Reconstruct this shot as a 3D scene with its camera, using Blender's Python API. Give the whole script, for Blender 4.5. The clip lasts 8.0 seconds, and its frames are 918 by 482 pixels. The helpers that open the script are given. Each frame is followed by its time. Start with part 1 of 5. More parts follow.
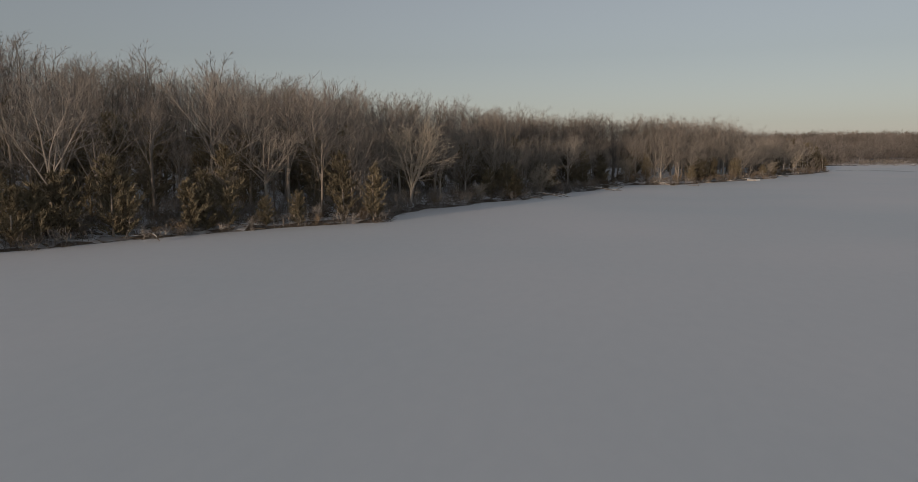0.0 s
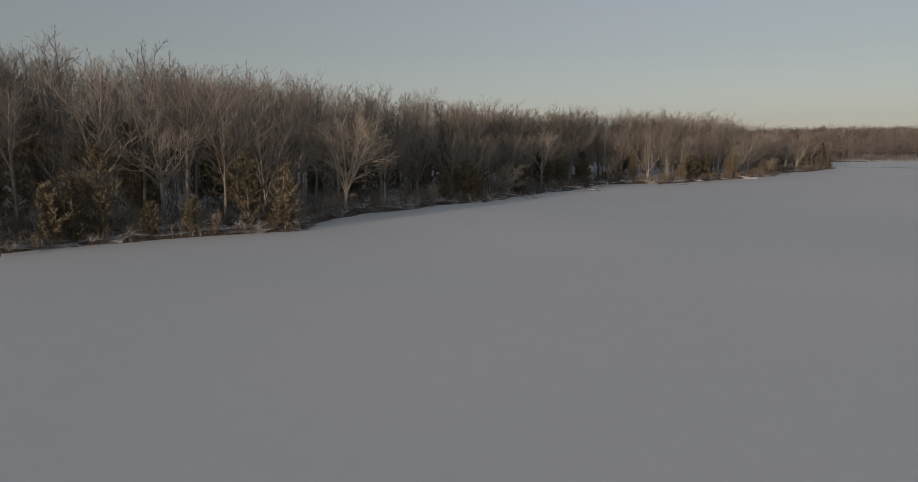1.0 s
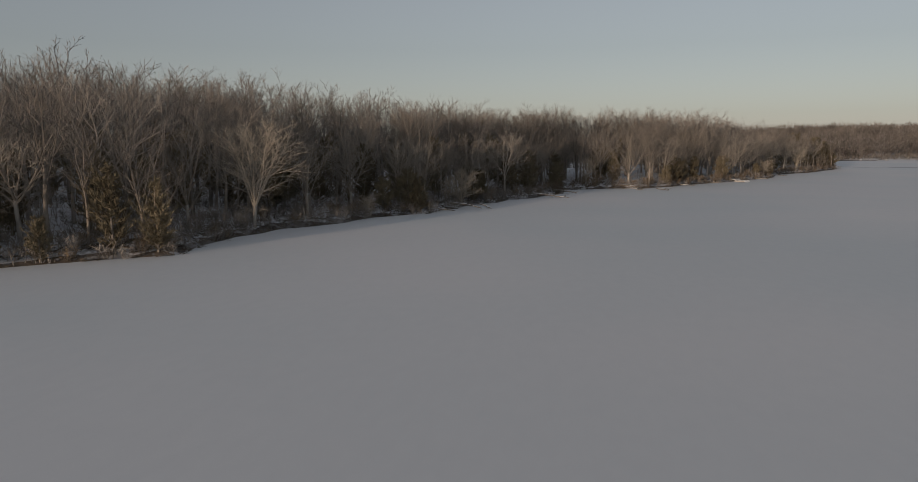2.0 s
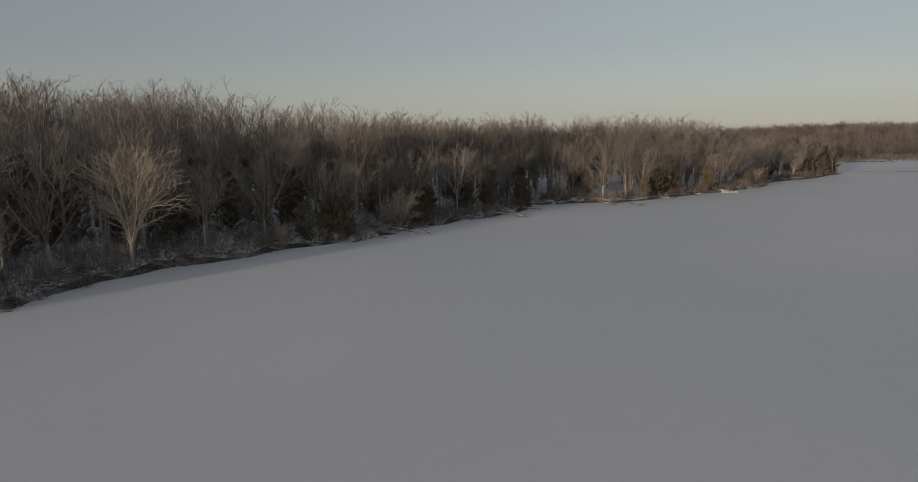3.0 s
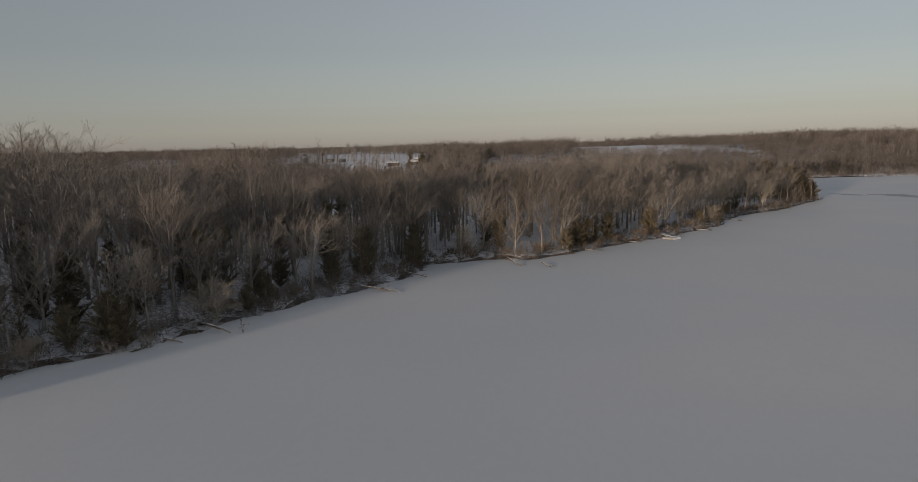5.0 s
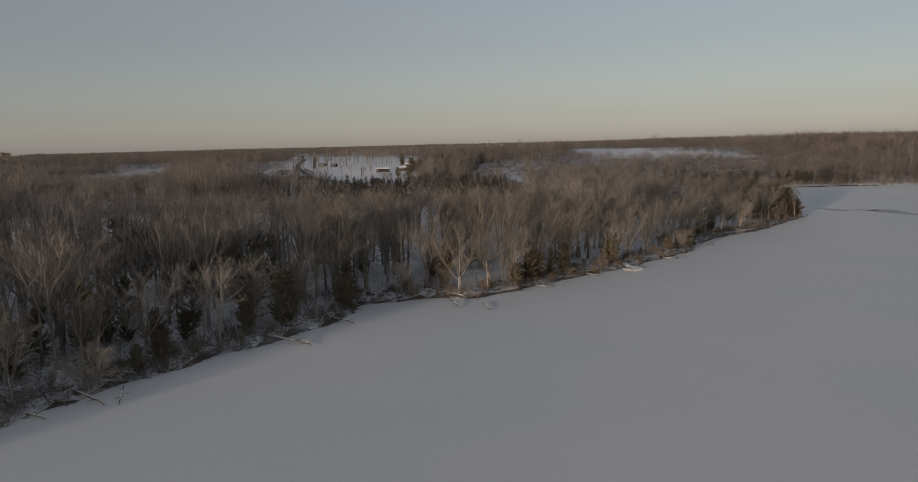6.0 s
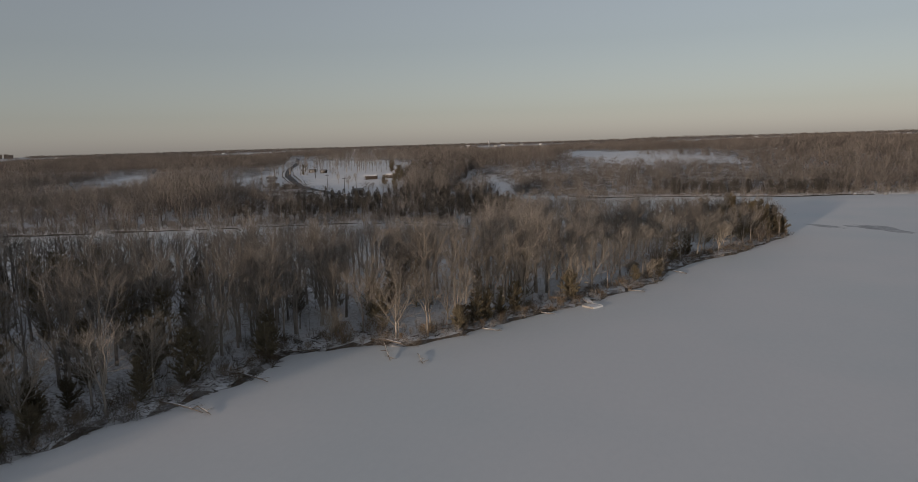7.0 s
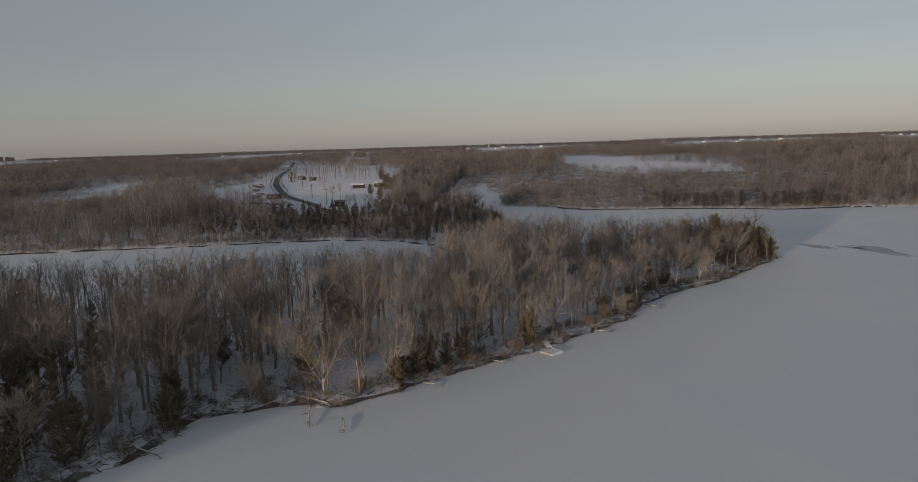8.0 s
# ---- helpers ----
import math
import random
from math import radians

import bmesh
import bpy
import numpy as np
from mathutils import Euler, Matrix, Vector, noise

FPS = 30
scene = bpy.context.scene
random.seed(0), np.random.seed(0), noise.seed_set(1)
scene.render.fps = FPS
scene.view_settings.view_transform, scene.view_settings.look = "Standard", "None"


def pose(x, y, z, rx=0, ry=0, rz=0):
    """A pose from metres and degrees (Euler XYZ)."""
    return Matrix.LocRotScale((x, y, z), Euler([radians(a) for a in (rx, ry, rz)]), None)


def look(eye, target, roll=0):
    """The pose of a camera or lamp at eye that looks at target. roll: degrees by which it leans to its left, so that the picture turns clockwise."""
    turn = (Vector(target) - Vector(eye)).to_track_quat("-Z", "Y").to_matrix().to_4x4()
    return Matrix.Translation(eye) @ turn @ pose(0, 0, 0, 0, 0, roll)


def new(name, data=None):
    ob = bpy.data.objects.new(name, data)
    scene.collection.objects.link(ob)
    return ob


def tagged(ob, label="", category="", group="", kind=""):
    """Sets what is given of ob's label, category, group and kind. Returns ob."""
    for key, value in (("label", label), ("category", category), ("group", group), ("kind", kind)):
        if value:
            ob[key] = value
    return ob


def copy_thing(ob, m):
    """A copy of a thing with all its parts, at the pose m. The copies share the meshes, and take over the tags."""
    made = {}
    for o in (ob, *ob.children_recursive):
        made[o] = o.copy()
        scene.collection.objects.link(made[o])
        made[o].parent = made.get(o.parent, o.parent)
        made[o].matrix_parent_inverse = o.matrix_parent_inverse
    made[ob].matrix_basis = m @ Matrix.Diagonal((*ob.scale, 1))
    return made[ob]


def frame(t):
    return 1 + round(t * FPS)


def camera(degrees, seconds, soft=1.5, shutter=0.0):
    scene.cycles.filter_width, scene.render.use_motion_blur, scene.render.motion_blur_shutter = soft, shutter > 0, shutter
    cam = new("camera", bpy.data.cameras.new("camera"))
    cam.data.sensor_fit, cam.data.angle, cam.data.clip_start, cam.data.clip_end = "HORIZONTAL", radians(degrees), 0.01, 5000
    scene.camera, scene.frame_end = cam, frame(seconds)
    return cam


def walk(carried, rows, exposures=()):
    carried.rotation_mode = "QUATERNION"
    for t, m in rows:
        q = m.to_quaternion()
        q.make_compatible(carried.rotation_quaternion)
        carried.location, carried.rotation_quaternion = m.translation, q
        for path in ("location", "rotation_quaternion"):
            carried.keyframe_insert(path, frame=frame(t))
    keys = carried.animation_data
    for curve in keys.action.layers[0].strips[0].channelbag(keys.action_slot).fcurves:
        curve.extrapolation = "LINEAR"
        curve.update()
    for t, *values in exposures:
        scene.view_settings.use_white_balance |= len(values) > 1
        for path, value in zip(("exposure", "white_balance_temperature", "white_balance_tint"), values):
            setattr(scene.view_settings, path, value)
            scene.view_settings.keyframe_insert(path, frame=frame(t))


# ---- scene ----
cam = camera(66.0, 8.0, soft=0.7)
EXPOSURE = -0.25
PATH = [
    (0, (4.1, 2.849, 7.923), (3.867, 4.82, 7.679), -0.2),
    (0.5, (7.509, 9.093, 8.221), (7.262, 11.061, 7.968), -0.1),
    (1, (11.635, 14.753, 8.303), (11.372, 16.719, 8.045), -0.2),
    (1.5, (15.9, 20.486, 8.641), (15.621, 22.449, 8.38), -0.3),
    (2, (20.143, 26.477, 9.386), (19.846, 28.437, 9.122), -0.4),
    (2.5, (24.409, 32.642, 10.535), (24.095, 34.599, 10.269), -0.6),
    (3, (28.806, 38.777, 12.031), (28.476, 40.731, 11.764), -0.8),
    (3.5, (33.421, 44.68, 13.822), (33.077, 46.632, 13.556), -0.9),
    (4, (38.274, 50.229, 15.88), (37.918, 52.179, 15.615), -1.1),
    (4.5, (43.312, 55.426, 18.189), (42.945, 57.374, 17.924), -1.2),
    (5, (48.424, 60.407, 20.725), (48.046, 62.353, 20.458), -1.3),
    (5.5, (53.469, 65.417, 23.433), (53.082, 67.361, 23.164), -1.3),
    (6, (58.318, 70.754, 26.217), (57.922, 72.695, 25.944), -1.4),
    (6.5, (62.872, 76.681, 28.945), (62.468, 78.62, 28.669), -1.5),
    (7, (67.081, 83.313, 31.498), (66.672, 85.251, 31.221), -1.7),
    (7.5, (70.927, 90.472, 33.856), (70.514, 92.409, 33.58), -1.8),
    (8, (74.373, 97.512, 36.249), (73.955, 99.448, 35.974), -1.8),
]
walk(cam, [(t, look(eye, target, roll)) for t, eye, target, roll in PATH], [(0, EXPOSURE, 6450, 13), (5, EXPOSURE, 6430, 13), (8, EXPOSURE, 6290, 13)])

# ---- sky and sun ----
SUN_FROM = Vector((-0.43, -0.903, 0.0)).normalized()
SUN_HEIGHT = radians(5.2)
world = bpy.data.worlds.new("evening_sky")
scene.world = world
world.use_nodes = True
wn = world.node_tree.nodes
sky = wn.new("ShaderNodeTexSky")
sky.sky_type, sky.sun_disc = "NISHITA", False
sky.sun_elevation, sky.sun_rotation = SUN_HEIGHT, math.atan2(SUN_FROM.x, SUN_FROM.y)
sky.air_density, sky.dust_density, sky.ozone_density = 1.0, 0.5, 2.0
haze = wn.new("ShaderNodeHueSaturation")
haze.inputs["Saturation"].default_value = 0.42
world.node_tree.links.new(sky.outputs[0], haze.inputs["Color"])
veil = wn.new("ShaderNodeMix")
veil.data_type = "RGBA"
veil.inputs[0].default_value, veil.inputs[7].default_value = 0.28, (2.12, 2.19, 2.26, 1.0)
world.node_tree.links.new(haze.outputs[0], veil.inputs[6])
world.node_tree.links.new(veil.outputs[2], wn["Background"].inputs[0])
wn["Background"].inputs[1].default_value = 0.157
sun = new("sun", bpy.data.lights.new("sun", "SUN"))
sun.data.energy, sun.data.angle, sun.data.color = 3.0, radians(1.5), (1.0, 0.78, 0.57)
toward = Vector((SUN_FROM.x * math.cos(SUN_HEIGHT), SUN_FROM.y * math.cos(SUN_HEIGHT), math.sin(SUN_HEIGHT)))
sun.matrix_world = look(toward * 400, (0, 0, 0))

# ---- the lie of the land ----
LAKE = [(-220, -900), (-150, -160), (-90, -30), (-52, 35), (-40.1, 55.6), (-34.9, 63.5), (-29, 71.3), (-23, 77.6), (-17, 82), (-14.5, 84.5), (-15, 91),
        (-14.2, 97.5), (-11.8, 105), (-7.5, 111.3), (-4.5, 120), (0.5, 125.5), (2, 131), (6, 140.5), (10, 150), (15, 159), (18.2, 167), (19.2, 175),
        (19.8, 180), (23, 183), (30.4, 186.2), (38, 187.2), (43, 193), (47.6, 199.4), (52, 205.6), (60.4, 214.5), (69.8, 228.5), (77.5, 238.8),
        (81.6, 253.5), (90.2, 267.4), (103, 282), (115.5, 304.6), (122.7, 316.6), (118, 324), (100, 322), (78, 308), (58, 298), (48, 310), (43, 335),
        (36, 375), (28, 405), (14, 455), (-8, 490), (-18, 512), (-10, 524), (5, 520), (12, 494), (46, 480), (62, 467), (120, 468), (158, 459),
        (184, 467), (215, 466), (330, 470), (620, 540), (900, 300), (900, -900)]
INLET = [(-520, 175), (-300, 185), (-200, 195), (-120, 210), (-70, 226), (-30, 244), (0, 256), (18, 270), (27, 292), (28, 310), (23, 325), (13, 340),
         (-6, 353), (-35, 353), (-59, 346), (-87, 335), (-108, 330), (-148, 317), (-200, 305), (-300, 290), (-520, 280)]


def inside(x, y, loop):
    """How far points lie inside a closed outline (minus: outside), in metres."""
    x, y = np.asarray(x, float), np.asarray(y, float)
    near, odd = np.full(x.shape, 1e9), np.zeros(x.shape, bool)
    for (ax, ay), (bx, by) in zip(loop, loop[1:] + loop[:1]):
        ex, ey = bx - ax, by - ay
        s = np.clip(((x - ax) * ex + (y - ay) * ey) / (ex * ex + ey * ey), 0, 1)
        near = np.minimum(near, np.hypot(x - ax - s * ex, y - ay - s * ey))
        if by != ay:
            odd ^= ((ay > y) != (by > y)) & (x < ax + (y - ay) / (by - ay) * ex)
    return np.where(odd, near, -near)


def ramp(v, a, b):
    s = np.clip((v - a) / (b - a), 0, 1)
    return s * s * (3 - 2 * s)


def swell(x, y, size, seed):
    """A soft random swell between about -1 and 1, size metres from crest to crest."""
    r = np.random.RandomState(seed)
    out = 0
    for k in range(5):
        a, p, f = r.uniform(0, 6.28), r.uniform(0, 6.28), r.uniform(0.7, 1.5) * 6.28 / size
        out = out + np.sin((x * np.cos(a) + y * np.sin(a)) * f + p)
    return out / 3


def inland(x, y):
    wobble = 0.9 * swell(x, y, 9, 3) + 0.5 * swell(x, y, 4, 4)
    return -np.maximum(inside(x, y, LAKE), inside(x, y, INLET)) + wobble * 0.6


def height(x, y):
    """The height of the ground; under the ice it is below zero."""
    x, y = np.asarray(x, float), np.asarray(y, float)
    d = inland(x, y)
    bank = 0.42 * ramp(d, -0.3, 1.5) + 3.6 * (1 - np.exp(-np.maximum(d, 0) / 26)) + 0.3 * swell(x, y, 14, 5) * ramp(d, 2, 12)
    mainland = ramp(d, 10, 70) * ramp(y, 330, 420)
    far = 8 * ramp(y, 520, 760) + 3 * ramp(y, 460, 620) * ramp(x, 150, 260)
    far = far + 4 * np.exp(-(((x - 120) / 170) ** 2) - ((y - 860) / 230) ** 2) + 2.5 * ramp(x, -140, -90) * ramp(y, 480, 580) * (1 - ramp(y, 600, 720))
    far = far + 1.2 * swell(x, y, 160, 8) + 2 * ramp(y, 1000, 3000) * (1 + swell(x, y, 1300, 9))
    west = 2.2 * ramp(-x, 15, 70) * ramp(d, 4, 40) * ramp(-y, -330, -250)
    return np.where(d < -0.3, -0.35 - 0.1 * np.minimum(-d, 20), bank * ramp(d, -0.6, 0.2) - 0.3 * (1 - ramp(d, -0.6, 0.2)) + mainland * np.maximum(far, 0) + west)


# ---- materials ----
def material(name, roughness=0.9):
    m = bpy.data.materials.new(name)
    m.use_nodes = True
    b = m.node_tree.nodes["Principled BSDF"]
    b.inputs["Roughness"].default_value = roughness
    b.inputs["Specular IOR Level"].default_value = 0.25
    return m, m.node_tree.nodes, m.node_tree.links, b


def noise_node(nodes, links, scale, detail=4, where="Object", stretch=None):
    co = nodes.new("ShaderNodeTexCoord")
    n = nodes.new("ShaderNodeTexNoise")
    n.inputs["Scale"].default_value, n.inputs["Detail"].default_value = scale, detail
    if stretch:
        mp = nodes.new("ShaderNodeMapping")
        mp.inputs["Scale"].default_value = stretch
        links.new(co.outputs[where], mp.inputs[0])
        links.new(mp.outputs[0], n.inputs["Vector"])
    else:
        links.new(co.outputs[where], n.inputs["Vector"])
    return n.outputs["Fac"]


def ramp_node(nodes, links, fac, stops):
    r = nodes.new("ShaderNodeValToRGB")
    e = r.color_ramp.elements
    while len(e) < len(stops):
        e.new(0.5)
    for one, (at, colour) in zip(e, stops):
        one.position, one.color = at, (*colour, 1)
    links.new(fac, r.inputs[0])
    return r.outputs[0]


def mix_node(nodes, links, fac, a, b, kind="MIX"):
    m = nodes.new("ShaderNodeMix")
    m.data_type, m.blend_type = "RGBA", kind
    for socket, value in ((m.inputs[0], fac), (m.inputs[6], a), (m.inputs[7], b)):
        if isinstance(value, (int, float)):
            socket.default_value = value
        elif isinstance(value, tuple):
            socket.default_value = (*value, 1)
        else:
            links.new(value, socket)
    return m.outputs[2]


def bump_node(nodes, links, bsdf, fac, strength, distance):
    b = nodes.new("ShaderNodeBump")
    b.inputs["Strength"].default_value, b.inputs["Distance"].default_value = strength, distance
    links.new(fac, b.inputs["Height"])
    links.new(b.outputs[0], bsdf.inputs["Normal"])


def grained(name, dark, light, scale=3.0, roughness=0.9, vary=0.0, island=False, stretch=None, bump=0.3, stand=0.0):
    """A surface of two tones in grain and in larger blotches, that differs a little from thing to thing."""
    m, n, l, b = material(name, roughness)
    fine = noise_node(n, l, scale * 6, 5, stretch=stretch)
    broad = noise_node(n, l, scale, 3)
    colour = ramp_node(n, l, fine, [(0.3, dark), (0.7, light)])
    colour = mix_node(n, l, 0.5, colour, ramp_node(n, l, broad, [(0.35, dark), (0.65, light)]))
    if vary:
        if island:
            rnd = n.new("ShaderNodeNewGeometry").outputs["Random Per Island"]
        else:
            rnd = n.new("ShaderNodeObjectInfo").outputs["Random"]
        tone = ramp_node(n, l, rnd, [(0.0, (1 - vary, 1 - vary, 1 - vary)), (1.0, (1.0, 1.0, 1.0))])
        colour = mix_node(n, l, 1.0, colour, tone, "MULTIPLY")
    if stand:
        # trees of a wood differ in tone, each from its foot to its top
        tree = noise_node(n, l, stand, 2, stretch=(1, 1, 0.06))
        colour = mix_node(n, l, 1.0, colour, ramp_node(n, l, tree, [(0.36, (0.52, 0.52, 0.52)), (0.62, (1.0, 1.0, 1.0))]), "MULTIPLY")
    l.new(colour, b.inputs["Base Color"])
    bump_node(n, l, b, fine, bump, 0.02)
    return m


def snow_on_ice():
    m, n, l, b = material("snow_on_ice", 0.75)
    drift = noise_node(n, l, 0.03, 4, stretch=(1.0, 0.45, 1.0))
    patch = noise_node(n, l, 0.018, 2)
    fine = noise_node(n, l, 1.3, 6, stretch=(1.0, 0.5, 1.0))
    colour = ramp_node(n, l, patch, [(0.40, (0.66, 0.705, 0.72)), (0.60, (0.775, 0.765, 0.765))])
    colour = mix_node(n, l, 0.4, colour, ramp_node(n, l, drift, [(0.35, (0.695, 0.715, 0.73)), (0.65, (0.775, 0.775, 0.775))]))
    colour = mix_node(n, l, 0.12, colour, ramp_node(n, l, fine, [(0.3, (0.635, 0.65, 0.67)), (0.7, (0.79, 0.79, 0.79))]))
    l.new(colour, b.inputs["Base Color"])
    bump_node(n, l, b, fine, 0.12, 0.05)
    return m


def forest_floor():
    """Snow, with leaf litter where woods stand, and bare earth where the bank is steep."""
    m, n, l, b = material("snowy_ground", 0.9)
    fine = noise_node(n, l, 2.2, 6)
    broad = noise_node(n, l, 0.16, 4)
    snow = ramp_node(n, l, broad, [(0.3, (0.68, 0.70, 0.74)), (0.7, (0.80, 0.80, 0.81))])
    earth = ramp_node(n, l, fine, [(0.36, (0.045, 0.037, 0.03)), (0.66, (0.17, 0.14, 0.112))])
    at = n.new("ShaderNodeAttribute")
    at.attribute_name = "litter"
    both = n.new("ShaderNodeMath")
    both.operation = "MULTIPLY_ADD"
    l.new(broad, both.inputs[0])
    both.inputs[1].default_value = 0.5
    l.new(fine, both.inputs[2])
    spots = ramp_node(n, l, both.outputs[0], [(0.71, (0, 0, 0)), (0.95, (0.95, 0.95, 0.95))])
    woods = n.new("ShaderNodeMath")
    woods.operation = "MULTIPLY"
    l.new(spots, woods.inputs[0])
    l.new(at.outputs["Fac"], woods.inputs[1])
    geo = n.new("ShaderNodeNewGeometry")
    split = n.new("ShaderNodeSeparateXYZ")
    l.new(geo.outputs["True Normal"], split.inputs[0])
    steep = ramp_node(n, l, split.outputs[2], [(0.88, (1, 1, 1)), (0.96, (0, 0, 0))])
    colour = mix_node(n, l, woods.outputs[0], snow, earth)
    patchy = n.new("ShaderNodeMath")
    patchy.operation = "MULTIPLY"
    l.new(steep, patchy.inputs[0])
    l.new(ramp_node(n, l, fine, [(0.32, (0.7, 0.7, 0.7)), (0.46, (1, 1, 1))]), patchy.inputs[1])
    colour = mix_node(n, l, patchy.outputs[0], colour, earth)
    l.new(colour, b.inputs["Base Color"])
    bump_node(n, l, b, fine, 0.4, 0.1)
    return m


def windswept_ice():
    """Dark ice with streaks of thin snow blown across it."""
    m, n, l, b = material("windswept_ice", 0.6)
    streak = noise_node(n, l, 0.5, 5, stretch=(0.5, 2.2, 1.0))
    grain = noise_node(n, l, 3.0, 4)
    colour = ramp_node(n, l, streak, [(0.40, (0.27, 0.28, 0.295)), (0.66, (0.62, 0.625, 0.635))])
    colour = mix_node(n, l, 0.15, colour, ramp_node(n, l, grain, [(0.3, (0.3, 0.3, 0.31)), (0.7, (0.6, 0.6, 0.61))]))
    l.new(colour, b.inputs["Base Color"])
    bump_node(n, l, b, grain, 0.1, 0.02)
    return m


M_ICE = snow_on_ice()
M_GROUND = forest_floor()
M_BARK = grained("grey_brown_bark", (0.24, 0.21, 0.182), (0.44, 0.39, 0.34), 1.5, vary=0.5, stretch=(1, 1, 0.2))
M_TWIG = grained("brown_twigs", (0.245, 0.217, 0.19), (0.46, 0.41, 0.362), 1.0, vary=0.62)
M_PALE = grained("pale_flaking_bark", (0.29, 0.265, 0.235), (0.55, 0.51, 0.46), 0.8, vary=0.2, stretch=(1, 1, 0.3))
M_PALE_TWIG = grained("pale_twigs", (0.23, 0.203, 0.172), (0.41, 0.365, 0.315), 1.0, vary=0.3)
# Twig tone of the leaning trees, brightened for the sun that catches them.
M_TAN = grained("sunlit_tan_branches", (0.29, 0.252, 0.205), (0.50, 0.44, 0.365), 0.9, vary=0.2)
M_WOODS = grained("woodland_bark", (0.225, 0.203, 0.183), (0.44, 0.398, 0.36), 0.08, vary=0.3, island=True, stand=0.22)
M_FARWOODS = grained("far_woodland", (0.165, 0.145, 0.13), (0.30, 0.264, 0.237), 0.012, vary=0.3, island=True, stand=0.06)
M_CEDAR = grained("cedar_foliage", (0.125, 0.104, 0.068), (0.28, 0.236, 0.158), 0.9, vary=0.45)
M_CONIFER = grained("dark_conifer_needles", (0.07, 0.065, 0.059), (0.14, 0.13, 0.115), 0.5, vary=0.5, island=True)
M_SHRUB = grained("dry_brush", (0.16, 0.122, 0.085), (0.33, 0.255, 0.18), 1.2, vary=0.5)
M_LITTER = grained("dead_wood", (0.07, 0.055, 0.042), (0.28, 0.235, 0.19), 0.8, vary=0.6, island=True)
# Bank earth, made darker than its own tone for the shade of the trees.
M_EARTH = grained("shaded_bank_earth", (0.02, 0.017, 0.014), (0.065, 0.054, 0.045), 1.4, bump=0.6)
M_LOG = grained("weathered_log", (0.10, 0.085, 0.07), (0.28, 0.245, 0.205), 1.5, stretch=(1, 0.2, 1))
M_SNOW = grained("lying_snow", (0.70, 0.72, 0.76), (0.82, 0.82, 0.83), 1.0, bump=0.2)
M_BARE_ICE = windswept_ice()
M_ROAD = grained("worn_asphalt", (0.075, 0.075, 0.08), (0.15, 0.15, 0.155), 0.3)
M_DECK = grained("grey_deck_boards", (0.30, 0.28, 0.26), (0.46, 0.44, 0.41), 2.0, stretch=(1, 0.2, 1))
M_WHITE = grained("white_paint", (0.70, 0.70, 0.70), (0.82, 0.82, 0.81), 0.6, roughness=0.6)
M_DARKWOOD = grained("dark_stained_boards", (0.035, 0.03, 0.027), (0.085, 0.072, 0.062), 1.0)
M_WALL = grained("beige_siding", (0.24, 0.22, 0.20), (0.36, 0.335, 0.30), 0.8)
M_BROWN = grained("brown_siding", (0.10, 0.085, 0.075), (0.19, 0.165, 0.145), 0.8)
M_ROOF = grained("grey_shingles", (0.13, 0.13, 0.135), (0.24, 0.235, 0.23), 1.5)
M_GLASS = material("dark_window", 0.08)[0]
M_GLASS.node_tree.nodes["Principled BSDF"].inputs["Base Color"].default_value = (0.03, 0.035, 0.045, 1)
M_PAINT_RED = grained("dark_car_paint", (0.05, 0.03, 0.03), (0.08, 0.045, 0.045), 0.5, roughness=0.3)
M_PAINT_GREY = grained("silver_car_paint", (0.30, 0.31, 0.33), (0.42, 0.43, 0.45), 0.5, roughness=0.3)
M_TYRE = grained("black_rubber", (0.02, 0.02, 0.02), (0.04, 0.04, 0.04), 4.0)
M_METAL = grained("galvanised_metal", (0.32, 0.33, 0.34), (0.5, 0.5, 0.5), 1.0, roughness=0.5)


